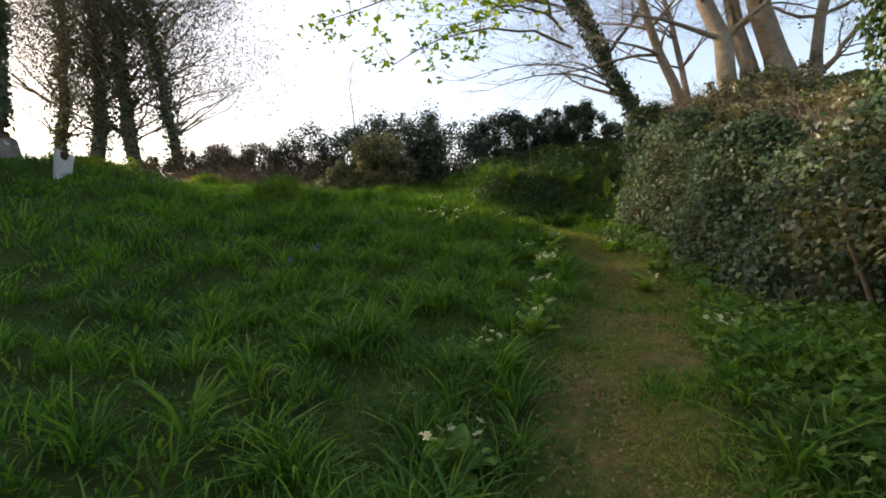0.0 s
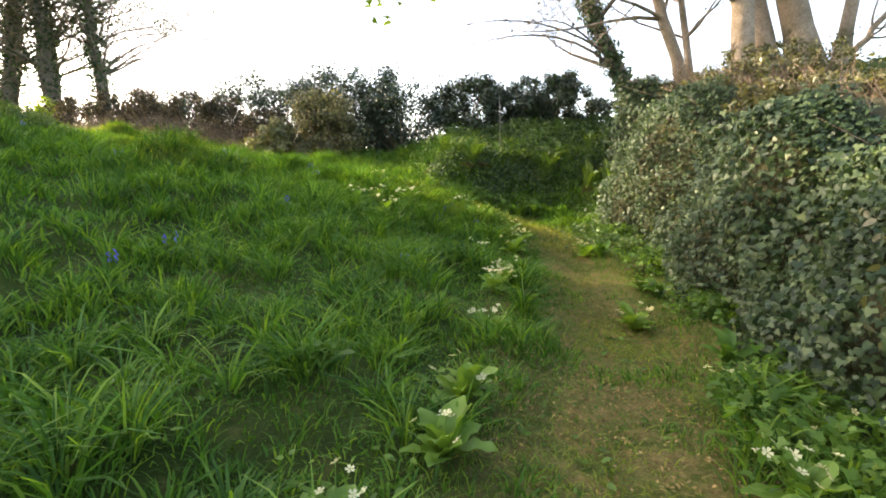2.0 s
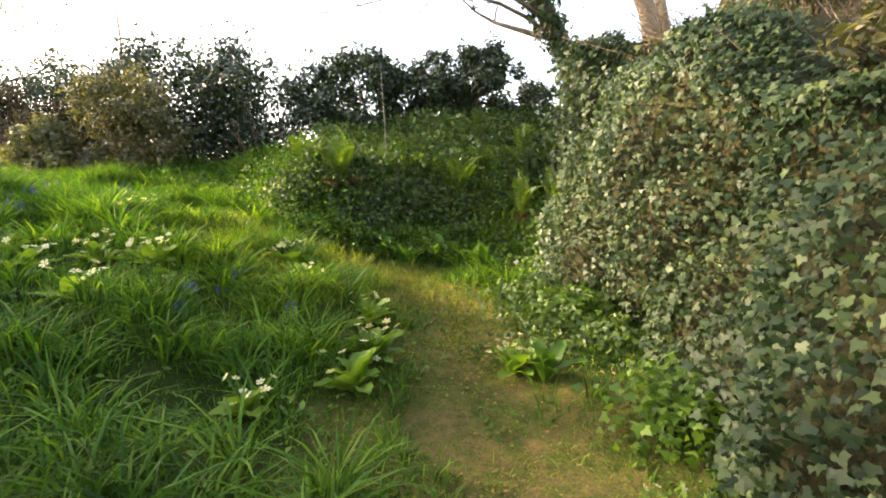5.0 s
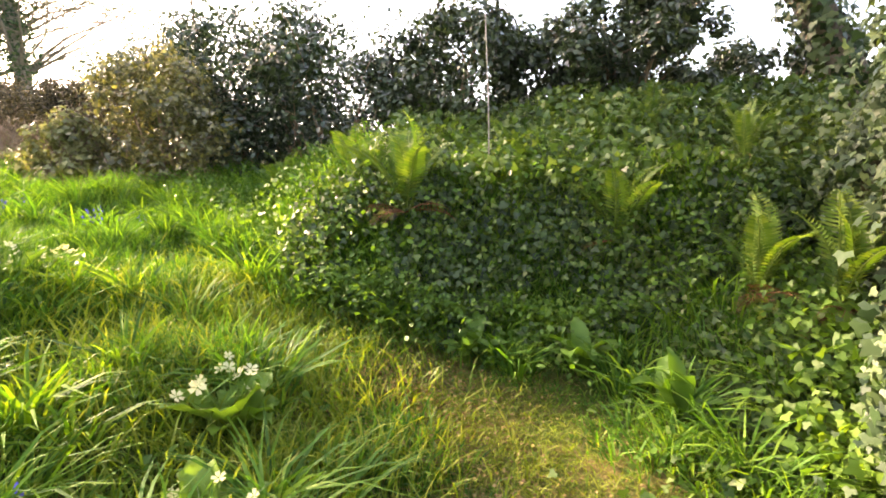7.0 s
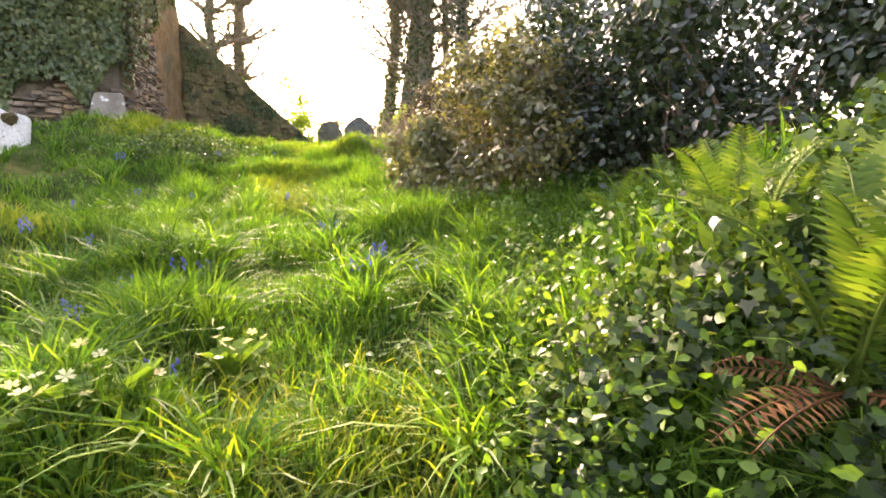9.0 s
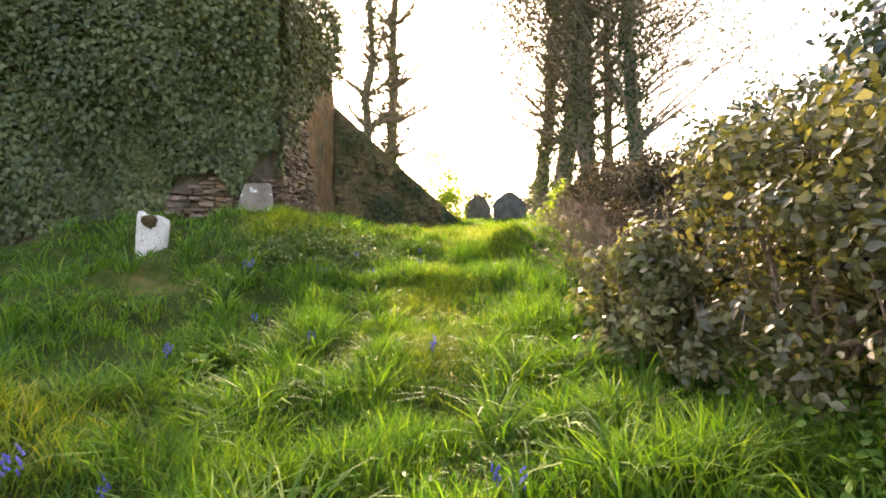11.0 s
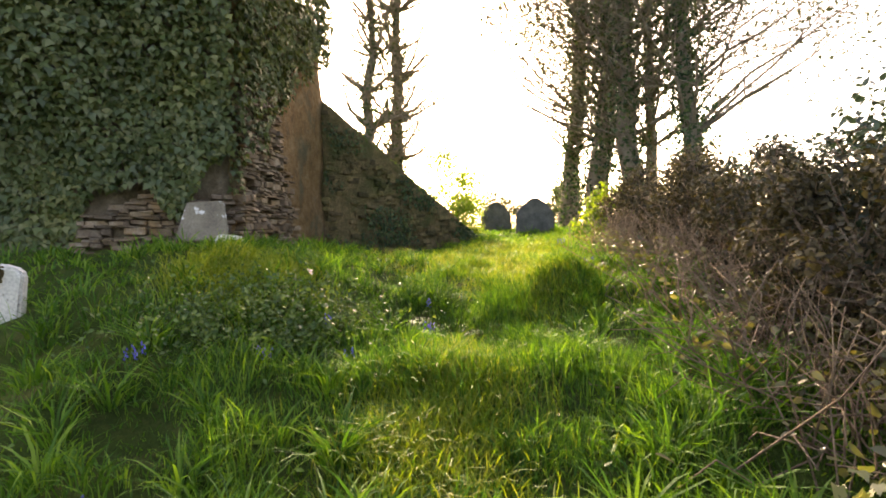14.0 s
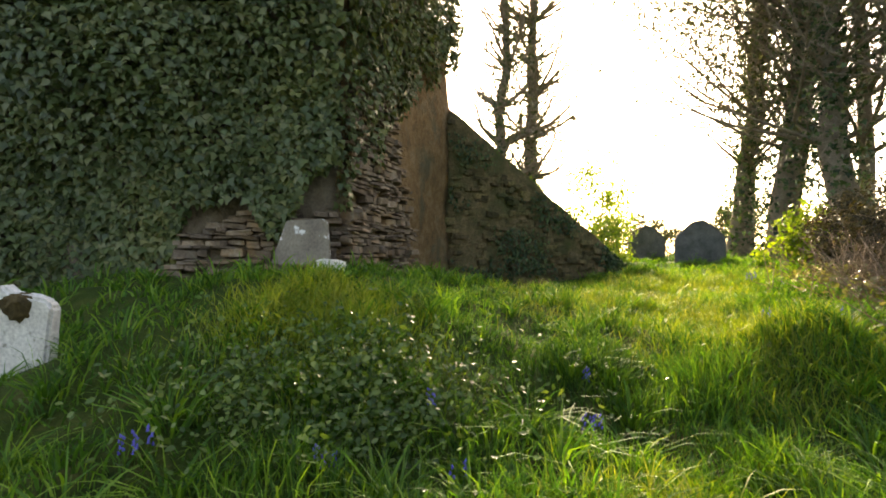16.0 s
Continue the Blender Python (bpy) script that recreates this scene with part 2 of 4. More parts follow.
def blades(pos, height, width, lean, way=None, bend=0.6, fine=True):
    """Grass blades: base places, heights, widths, how far they lean, and where to (angles)."""
    n = len(pos)
    a = rng.uniform(0, 2 * np.pi, n) if way is None else way
    d = np.stack([np.cos(a), np.sin(a), np.zeros(n)], 1)
    s = np.stack([-np.sin(a), np.cos(a), np.zeros(n)], 1)
    tw = rng.uniform(0, np.pi, n)
    s = s * np.cos(tw)[:, None] + d * np.sin(tw)[:, None]
    rows = []
    for f, w in ((0, .8), (.4, 1), (.75, .7), (1, 0)) if fine else ((0, .8), (.55, .9), (1, 0)):
        c = pos + d * (height * lean * f ** 1.8)[:, None]
        c[:, 2] += height * f * (1 - bend * np.clip(lean, 0, 1.2) * f * f * .6)
        if w:
            rows += [c - s * (width * w / 2)[:, None], c + s * (width * w / 2)[:, None]]
        else:
            rows.append(c)
    v = np.stack(rows, 1)
    t = np.array([(0, 1, 2), (1, 3, 2), (2, 3, 4), (3, 5, 4), (4, 5, 6)] if fine else [(0, 1, 2), (1, 3, 2), (2, 3, 4)])
    return v.reshape(-1, 3), (t[None] + (np.arange(n) * (7 if fine else 5))[:, None, None]).reshape(-1, 3)


def tube(points, radii, sides=6, cap=True):
    p, r = np.asarray(points, float), np.asarray(radii, float)
    n = len(p)
    d = unit(np.gradient(p, axis=0))
    ref = np.where(np.abs(d[:, 2:]) > .9, np.array([[1., 0, 0]]), np.array([[0, 0, 1.]]))
    a = unit(np.cross(d, ref))
    b = np.cross(d, a)
    ang = np.linspace(0, 2 * np.pi, sides, endpoint=False)
    v = p[:, None] + r[:, None, None] * (np.cos(ang)[None, :, None] * a[:, None] + np.sin(ang)[None, :, None] * b[:, None])
    i, j = np.meshgrid(np.arange(n - 1), np.arange(sides), indexing="ij")
    q = [i * sides + j, i * sides + (j + 1) % sides, (i + 1) * sides + (j + 1) % sides, (i + 1) * sides + j]
    t = np.concatenate([np.stack([q[0], q[1], q[2]], -1).reshape(-1, 3), np.stack([q[0], q[2], q[3]], -1).reshape(-1, 3)])
    v = v.reshape(-1, 3)
    if cap:
        v = np.concatenate([v, p[-1:]])
        k = len(v) - 1
        t = np.concatenate([t, [((n - 1) * sides + s, (n - 1) * sides + (s + 1) % sides, k) for s in range(sides)]])
    return v, t


def wobble(v, amount, scale, seed=0.0):
    """Pushes vertices about by smooth noise."""
    out = np.array(v, float)
    for k, p in enumerate(out):
        q = Vector(p) * scale + Vector((seed, seed * 2, -seed))
        out[k] += np.array(noise.noise_vector(q)) * amount
    return out


def smooth(lo, hi, x):
    t = np.clip((x - lo) / (hi - lo), 0, 1)
    return t * t * (3 - 2 * t)


# ---- the lie of the land ----
MOUNDS = [(-1.2, 5, 2, -0.255), (0.5, 7.5, 2, -0.041), (1.2, 10, 1.6, 0.085), (2.6, 6, 1.8, -0.335), (2.4, 8.5, 1.6, -0.289), (2.6, 11, 1.6, -0.243), (-0.5, 11.5, 2, 0.171),
          (-2.5, 12, 2, 0.072), (-4.8, 13.6, 2.2, 0.032), (-7.8, 12.3, 1.4, 0.355), (-7, 10.5, 2, 0.424), (-10, 12.5, 2.5, 0.933), (-4.5, 9, 3, 0.223), (-8, 5, 4, 0.458),
          (-10, 9.5, 1.8, 0.872), (-7, 17, 3, 0.381), (-12, 18.5, 3, 0.124), (-2, 15, 2.5, 0.242), (0, 1, 3, -0.394)]
HUMMOCKS = [(-2.85, 10.05, .75, .5), (-1.5, 8.2, .45, .28), (-3.8, 6.8, .8, .25), (-7.45, 12.2, .6, .06), (-7.3, 12.95, .55, .08), (-6.0, 9.4, .7, .2), (-5.6, 13.8, .5, .18), (-.4, 4.4, .5, .08), (-1.3, 3.2, .6, .08),
            (-7.0, 15.6, .55, .28), (3.95, 11.6, .55, .45), (-6.45, 10.7, .45, -.16), (-4.7, 14.7, .6, .12), (.45, 6.2, .4, .1), (-.3, 5.6, .4, .12)]
TRODDEN = np.array([(.1, -3), (.45, -.5), (.8, 1), (1.05, 2.6), (1.42, 3.9), (2.1, 5.6), (2.35, 6.7), (2.55, 8), (2.6, 9.6), (2.4, 10.6), (1.85, 10.95)])
FAINT = np.array([(1.85, 10.95), (.8, 11.2), (-.8, 11.6), (-2.4, 12.2), (-4.2, 13.1), (-6.5, 14.6), (-9, 16.4), (-11.5, 18.2), (-14, 19.5)])


def wall_top(y):
    return np.minimum(1.95 + .24 * np.maximum(0, y - 5.5), 3.45)


def wall_foot(y):
    """Where the ivy wall stands on the ground; it bends away at the far corner."""
    return np.interp(y, (-2, 5, 6, 7, 8, 10, 11, 12, 13), (2.8, 3.1, 3.32, 3.52, 3.66, 3.85, 4.0, 4.6, 5.6))


def tussocks(x, y):
    """0 in the hollows between grass tussocks, 1 on their tops."""
    a = np.sin(4.3 * x + 1.7 * y + 1.2 * np.sin(2.1 * y)) * np.sin(4.1 * y - 2.2 * x + 1.3 * np.sin(1.7 * x))
    b = np.sin(7.1 * x - 3.3 * y + 2) * np.sin(6.3 * y + 2.9 * x)
    return np.clip(.5 + .6 * a + .3 * b, 0, 1)


def way_off(x, y, line):
    """Distance from a line of points in the plan."""
    best = np.full(np.shape(x), 1e9)
    for (x0, y0), (x1, y1) in zip(line[:-1], line[1:]):
        dx, dy = x1 - x0, y1 - y0
        s = np.clip(((x - x0) * dx + (y - y0) * dy) / (dx * dx + dy * dy), 0, 1)
        best = np.minimum(best, np.hypot(x - x0 - s * dx, y - y0 - s * dy))
    return best


def land(x, y):
    x, y = np.asarray(x, float), np.asarray(y, float)
    h = .5235 - .0727 * x + .1048 * y
    for a, b, r, w in MOUNDS:
        h = h + w * np.exp(-((x - a) ** 2 + (y - b) ** 2) / r ** 2)
    h = 3.95 - .16 * np.log1p(np.exp(np.clip((3.95 - h) / .16, -40, 40)))
    # bank at the back of the path, and the ground rising behind it
    yb = 11.95 + .9 * np.maximum(0, 1 - x)
    h = h + .75 * smooth(yb - .25, yb + .3, y) * smooth(-.2, 1.7, x) + .35 * smooth(12.4, 14, y) * smooth(-2, 1, x) + .4 * smooth(12.0, 13.2, y) * smooth(1.6, 4, x)
    # high ground behind the ivy wall
    foot = wall_foot(y)
    h = h + smooth(foot + .3, foot + .95, x) * np.maximum(0, wall_top(y) - .12 + .22 * np.clip(x - 4.2, 0, 4) - h) * smooth(-6, 0, y)
    # hummocks, less on the path
    for a, b, r, w in HUMMOCKS:
        h = h + w * np.exp(-((x - a) ** 2 + (y - b) ** 2) / r ** 2)
    keep = smooth(.2, .9, way_off(x, y, TRODDEN))
    h = h + keep * (.05 * np.sin(1.9 * x + .7 * y) * np.sin(1.3 * y - .9 * x + 1) + .03 * np.sin(4.3 * x - 1.1 * y + 2) * np.sin(3.7 * y + 1.3 * x))
    h = h + keep * smooth(.1, .7, way_off(x, y, FAINT)) * .085 * tussocks(x, y)
    # the wider country
    r = np.hypot(x + 4, y - 10)
    far = smooth(28, 110, r)
    hill = 62 * np.exp(-((x - 250) ** 2 + (y - 250) ** 2) / 130 ** 2) + 10 * np.exp(-((x + 60) ** 2 + (y - 420) ** 2) / 200 ** 2)
    return h * (1 - far) + far * (1.0 + hill)


def build_ground():
    out = np.geomspace(.16, 700, 46)
    xs = np.concatenate([-19 - out[::-1], np.arange(-19, 9, .14), 9 + out])
    ys = np.concatenate([-4 - out[::-1], np.arange(-4, 26, .14), 26 + out])
    X, Y = np.meshgrid(xs, ys)
    Z = land(X, Y)
    v = np.stack([X, Y, Z], -1).reshape(-1, 3)
    nx, ny = len(xs), len(ys)
    i, j = np.meshgrid(np.arange(ny - 1), np.arange(nx - 1), indexing="ij")
    a = (i * nx + j).ravel()
    tri = np.concatenate([np.stack([a, a + 1, a + nx + 1], 1), np.stack([a, a + nx + 1, a + nx], 1)])
    me = mesh_np("ground", v, tri, ground_material(), True)
    wide = 1 + .7 * smooth(4.6, 5.6, Y) * (1 - smooth(8, 9, Y))
    worn = np.clip(1 - smooth(.25, .8, way_off(X, Y, TRODDEN) / wide) + .8 * np.exp(-((X + 6.4) ** 2 + (Y - 10.7) ** 2) / .35 ** 2) + .22 * (1 - smooth(.15, .5, way_off(X, Y, FAINT))), 0, 1)
    at = me.attributes.new("worn", "FLOAT", "POINT")
    at.data.foreach_set("value", worn.ravel().astype(np.float32))
    return thing("ground", me, "rising churchyard ground with rough turf and a trodden brown path", "ground", kind="structure")


build_ground()


def on_land(x, y, sink=0.0):
    return np.stack([x, y, land(x, y) - sink], -1)


# ---- ivy wall beside the path ----
def ivy_face(y, u):
    """A place on the bank's face: u from 0 at the foot to 1 at the top, on to 2 over the top."""
    foot = wall_foot(y)
    top = wall_top(y) + .1
    base = land(foot, y) - .1
    z = base + (top - base) * np.clip(u, 0, 1)
    x = foot + .38 * np.clip(u, 0, 1) ** 1.5 + .9 * np.clip(u - 1, 0, 1)
    x = x + .16 * np.sin(2.1 * y + 1.7 * z) + .1 * np.sin(4.7 * y - 3.1 * z) + .05 * np.sin(9.1 * y + 6.3 * z) - .1 * np.sin(np.pi * np.clip(u, 0, 1)) * np.sin(1.3 * y + .5)
    z = z + np.clip(u - .8, 0, .3) * (.5 * np.sin(2.3 * y) + .4 * np.sin(5.1 * y + 1)) + .12 * np.clip(u - 1, 0, 1)
    return np.stack([x, y, z], -1)


def build_ivy_wall():
    ys, us = np.linspace(-2, 13, 110), np.linspace(0, 2, 30)
    Y, U = np.meshgrid(ys, us)
    v = ivy_face(Y, U)
    v[..., 0] += .08
    v = v.reshape(-1, 3)
    i, j = np.meshgrid(np.arange(29), np.arange(109), indexing="ij")
    a = (i * 110 + j).ravel()
    tri = np.concatenate([np.stack([a, a + 111, a + 1], 1), np.stack([a, a + 110, a + 111], 1)])
    back = v.copy()
    back[:, 0] += .7
    back[:, 2] = np.minimum(back[:, 2], wall_top(back[:, 1]) - .2)
    wall = thing("wall_1", mesh_np("wall_1", *join([(v, tri), (back, tri[:, ::-1])]), SOIL, True), "earth bank wall wholly overgrown with ivy", "wall", kind="structure")
    n = 72000
    y = rng.uniform(-1.5, 12.8, n)
    y = np.where(rng.random(n) < .35, rng.uniform(4.5, 12.5, n), y)
    u = rng.uniform(-.05, 1.7, n)
    p = ivy_face(y, u)
    p[:, 0] -= rng.uniform(-.02, .16, n) + .3 * (rng.random(n) < .06) * rng.random(n)
    p[:, 2] += np.clip(u - .85, 0, 1) * rng.uniform(-.05, .2, n)
    nrm = unit(np.stack([-np.ones(n), rng.normal(-.15, .8, n), rng.normal(.35, .75, n) + 1.5 * np.clip(u - .9, 0, 1)], 1))
    tip = np.stack([rng.normal(-.2, .3, n), rng.normal(0, .5, n), -np.ones(n)], 1)
    child("ivy_leaves", mesh_np("ivy_leaves", *leaves(LOBED, p, nrm, tip, (.028 + .042 * rng.random(n) ** 1.5) * np.where((y > 6.5) & (y < 10.2), .78, 1.0)), IVY), wall, "dense glossy ivy leaves")["kind"] = "stuff"
    # dry stems and roots near the foot and hanging from the top
    parts = []
    for k in range(90):
        y0 = rng.uniform(2, 12)
        u0 = rng.choice([rng.uniform(.05, .3), rng.uniform(.7, .9)])
        p0 = ivy_face(np.array(y0), np.array(u0)) + (-.05, 0, 0)
        q = p0 + np.array([rng.uniform(-.04, .04), rng.uniform(-.1, .1), rng.uniform(-.3, .05)])
        m = (p0 + q) / 2 + rng.normal(0, .03, 3)
        parts.append(tube([p0, m, q], [.007, .005, .003], 4))
    child("ivy_stems", mesh_np("ivy_stems", *join(parts), BARK), wall, "dry brown ivy stems")["kind"] = "stuff"


build_ivy_wall()


# ---- the ruin ----
RUIN_FACE, QUOIN, INNER, SLOPE_END = -10.15, (-10.15, 12.4), (-13.25, 14.2), (-14.25, 18.2)


def wall_mesh(name, a, b, low, top_a, top_b, thick, material, seed, step=.3):
    """A rough standing wall from a to b, its face on the right of that way, with a raked top."""
    a, b = np.array(a), np.array(b)
    L = np.linalg.norm(b - a)
    d = (b - a) / L
    nrm = np.array([d[1], -d[0]])
    nu, nv = max(2, int(L / step)), max(2, int((max(top_a, top_b) - low) / step))
    parts = []
    grids = []
    for off in (0, -thick):
        U, V = np.meshgrid(np.linspace(0, 1, nu + 1), np.linspace(0, 1, nv + 1))
        top = top_a + (top_b - top_a) * U
        Z = low + (np.maximum(top, low + .05) - low) * V
        P = a + d * (U[..., None] * L) + nrm * off
        grids.append(np.concatenate([P, Z[..., None]], -1).reshape(-1, 3))
    w = nu + 1
    i, j = np.meshgrid(np.arange(nv), np.arange(nu), indexing="ij")
    q = (i * w + j).ravel()
    tri = np.concatenate([np.stack([q, q + 1, q + w + 1], 1), np.stack([q, q + w + 1, q + w], 1)])
    m = len(grids[0])
    rim = [j for j in range(nu + 1)] + [i * w + nu for i in range(1, nv + 1)] + [nv * w + j for j in range(nu - 1, -1, -1)] + [i * w for i in range(nv - 1, 0, -1)]
    side = []
    for r0, r1 in zip(rim, rim[1:] + rim[:1]):
        side += [(r1, r0, r0 + m), (r1, r0 + m, r1 + m)]
    v = wobble(np.concatenate(grids), .07, 1.6, seed)
    return mesh_np(name, v, np.concatenate([tri, tri[:, ::-1] + m, side]), material, False)


def stone_mesh(seed):
    bm = bmesh.new()
    bmesh.ops.create_cube(bm, size=1)
    bmesh.ops.bevel(bm, geom=bm.edges[:], offset=.09, segments=1, affect="EDGES")
    r = random.Random(seed)
    for v in bm.verts:
        v.co += Vector((r.uniform(-.05, .05), r.uniform(-.05, .05), r.uniform(-.07, .07)))
    me = bpy.data.meshes.new("stone")
    bm.to_mesh(me)
    bm.free()
    me.materials.append(STONE)
    return me


def build_ruin():
    # head raised above its measured top so the ruin shades path and ivy wall
    main = thing("wall_2", wall_mesh("wall_2", (RUIN_FACE, 1.5), (RUIN_FACE, 12.4), 2.6, 8.6, 8.2, .9, MORTAR, 3.0), "ruined stone church wall under thick ivy", "wall", kind="structure")
    side = thing("wall_3", wall_mesh("wall_3", QUOIN, INNER, 3.0, 8.5, 7.9, .8, RUST_RENDER, 5.0, .18), "ruined end wall with rusty brown old render", "wall", kind="structure")
    slope = thing("wall_4", wall_mesh("wall_4", INNER, SLOPE_END, 3.0, 6.6, 3.75, .7, MOSSY, 8.0, .22), "raked remnant of a moss grown stone wall", "wall", kind="structure")
    kinds = [stone_mesh(s) for s in range(6)]
    r = random.Random(4)

    def course(parent, origin, d, low, high, first, reach):
        z = low
        d = Vector((d[0], d[1], 0)).normalized()
        turn = math.degrees(math.atan2(d.y, d.x))
        while z < high:
            hgt = r.choice((.03, .04, .05, .065, .1))
            s = first(z)
            while s < reach(z):
                w = r.uniform(.06, .3)
                if r.random() < .14:
                    s += w * .7
                    continue
                p = Vector((*origin, 0)) + d * (s + w / 2)
                ob = child("stone", r.choice(kinds), parent)
                ob.matrix_basis = pose(p.x, p.y, z + hgt / 2 + r.uniform(-.012, .012), r.uniform(-7, 7), r.uniform(-6, 6), turn + r.uniform(-7, 7)) @ Matrix.Diagonal((w * .95, .19 + r.uniform(-.09, .06), hgt * r.uniform(.75, 1.05), 1))
                s += w
            z += hgt

    def rubble(parent, a, b, low, high_a, high_b, count):
        """Single stones standing a little out of a worn face."""
        d = Vector((b[0] - a[0], b[1] - a[1], 0))
        turn = math.degrees(math.atan2(d.y, d.x))
        side = Vector((d.y, -d.x, 0)).normalized()
        for _ in range(count):
            u = r.random()
            z = low + r.random() * max(.1, high_a + (high_b - high_a) * u - low - .12)
            p = Vector((*a, z)) + d * u + side * r.uniform(-.06, -.02)
            ob = child("stone", r.choice(mossy), parent)
            ob.matrix_basis = pose(p.x, p.y, p.z, r.uniform(-5, 5), r.uniform(-5, 5), turn + r.uniform(-5, 5)) @ Matrix.Diagonal((r.uniform(.1, .3), r.uniform(.14, .26), r.uniform(.05, .12), 1))

    mossy = []
    for k in kinds[:4]:
        m = k.copy()
        m.materials.clear()
        m.materials.append(MOSSY)
        mossy.append(m)
    rubble(slope, INNER, SLOPE_END, 3.3, 6.5, 3.7, 260)
    # bare courses low on the ivied wall, and up the broken quoin
    course(main, (RUIN_FACE + .02, 12.4), (0, -1), 3.35, 4.3, lambda z: r.uniform(-.05, .05), lambda z: 1.75 - .9 * max(0, z - 3.95) / .4)
    course(side, (-10.13, 12.45), (-.865, .502), 3.45, 5.9, lambda z: r.uniform(-.06, .06), lambda z: 1.75 - .42 * max(0, z - 4.2) + r.uniform(-.15, .15))
    # ivy on the main wall
    n = 72000
    y = rng.uniform(1.5, 12.4, n)
    z = rng.uniform(3.0, 8.9, n)
    edge = 4.25 - 1.15 * (1 - smooth(10.2, 10.9, y)) + .25 * np.sin(3 * y) + .12 * np.sin(9 * y) + .9 * smooth(11.6, 12.4, y)
    ok = z > edge
    y, z = y[ok], z[ok]
    n = len(y)
    swell = .16 + .3 * smooth(4.4, 6.8, z) + .12 * np.sin(1.7 * y + .6) * np.sin(1.9 * z) + .08 * np.sin(5 * y + 2 * z)
    x = RUIN_FACE + swell * rng.uniform(.45, 1.1, n)
    nrm = np.stack([np.ones(n), rng.normal(0, .5, n), rng.normal(.35, .45, n)], 1)
    tip = np.stack([rng.normal(.2, .3, n), rng.normal(0, .5, n), -np.ones(n)], 1)
    child("ivy_leaves", mesh_np("ivy_leaves", *leaves(IVY_FAR, np.stack([x, y, z], 1), nrm, tip, rng.uniform(.05, .13, n)), IVY_OLD), main, "thick old ivy")["kind"] = "stuff"
    # bushy crown over the top of the wall, its unseen height added for shade
    n = 9000
    y = rng.uniform(1.5, 12.3, n)
    a = rng.uniform(-.4, np.pi, n)
    rad = .75 + .25 * np.sin(2.3 * y) + .15 * np.sin(5.1 * y + 1)
    q = rng.uniform(.55, 1.05, n)
    p = np.stack([RUIN_FACE - .35 + np.cos(a) * rad * q * 1.2, y, 8.3 + .35 * smooth(12.3, 9, y) + np.sin(a) * rad * q], 1)
    nrm = np.stack([np.cos(a), rng.normal(0, .5, n), np.sin(a)], 1) + rng.normal(0, .4, (n, 3))
    child("ivy_crown", mesh_np("ivy_crown", *leaves(OVATE, p, nrm, rng.normal(0, 1, (n, 3)) - (0, 0, .6), rng.uniform(.055, .11, n)), IVY_OLD), main, "bushy flowering ivy on the wall head")["kind"] = "stuff"
    # ivy over the end wall's head, hanging down at the quoin
    d = np.array(INNER) - np.array(QUOIN)
    L = np.linalg.norm(d)
    d = d / L
    n = 15000
    s = rng.uniform(-.1, L, n)
    z = rng.uniform(4.3, 8.9, n)
    ok = z > 4.7 + .95 * s - .45 * np.maximum(0, s - 2.2) + .22 * np.sin(7 * s) + .15 * np.sin(17 * s)
    s, z = s[ok], z[ok]
    n = len(s)
    nrm2 = np.array([.502, .865])
    off = rng.uniform(.0, .22, n) + .08 * smooth(6, 7.5, z)
    p = np.concatenate([np.array(QUOIN) + d * s[:, None] + nrm2 * off[:, None], z[:, None]], 1)
    nrm = np.stack([nrm2[0] + rng.normal(0, .5, n), nrm2[1] + rng.normal(0, .5, n), rng.normal(.3, .4, n)], 1)
    child("ivy_leaves", mesh_np("ivy_leaves", *leaves(IVY_FAR, p, nrm, np.stack([rng.normal(0, .4, n), rng.normal(0, .4, n), -np.ones(n)], 1), rng.uniform(.06, .12, n)), IVY_OLD), side, "hanging ivy")["kind"] = "stuff"
    # growth on the raked wall: leaves low on its face, tufts along its edge
    a, b = np.array(SLOPE_END), np.array(INNER)
    n = 9000
    u = rng.uniform(0, 1, n)
    z = 3.3 + rng.uniform(0, 1, n) ** 1.3 * (3.75 - 3.3 + 2.8 * u)
    ok = np.sin(9 * u + 2.1 * z) + .8 * np.sin(5.3 * z - 13 * u + 1) + rng.normal(0, .35, n) > .35 + .4 * (z - 4)
    u, z = u[ok], z[ok]
    n = len(u)
    nr = unit(np.array([[a[1] - b[1], b[0] - a[0]]]))[0]
    p = np.concatenate([a + (b - a) * u[:, None] + nr * rng.uniform(.0, .13, n)[:, None], z[:, None]], 1)
    nrm = np.stack([nr[0] + rng.normal(0, .5, n), nr[1] + rng.normal(0, .5, n), rng.normal(.4, .4, n)], 1)
    child("creeper_leaves", mesh_np("creeper_leaves", *leaves(OVATE, p, nrm, np.stack([rng.normal(0, .5, n), rng.normal(0, .5, n), -np.ones(n)], 1), rng.uniform(.04, .09, n)), IVY), slope, "small creeper leaves")["kind"] = "stuff"
    n = 2200
    u = rng.uniform(0, 1, n)
    p = np.concatenate([a + (b - a) * u[:, None] - nr * rng.uniform(0, .6, n)[:, None], (3.7 + 2.85 * u)[:, None]], 1)
    child("grass_fringe", mesh_np("grass_fringe", *blades(p, rng.uniform(.06, .22, n), rng.uniform(.008, .016, n), rng.uniform(.1, .8, n)), GRASS), slope, "grass growing along the raked top")["kind"] = "stuff"


build_ruin()


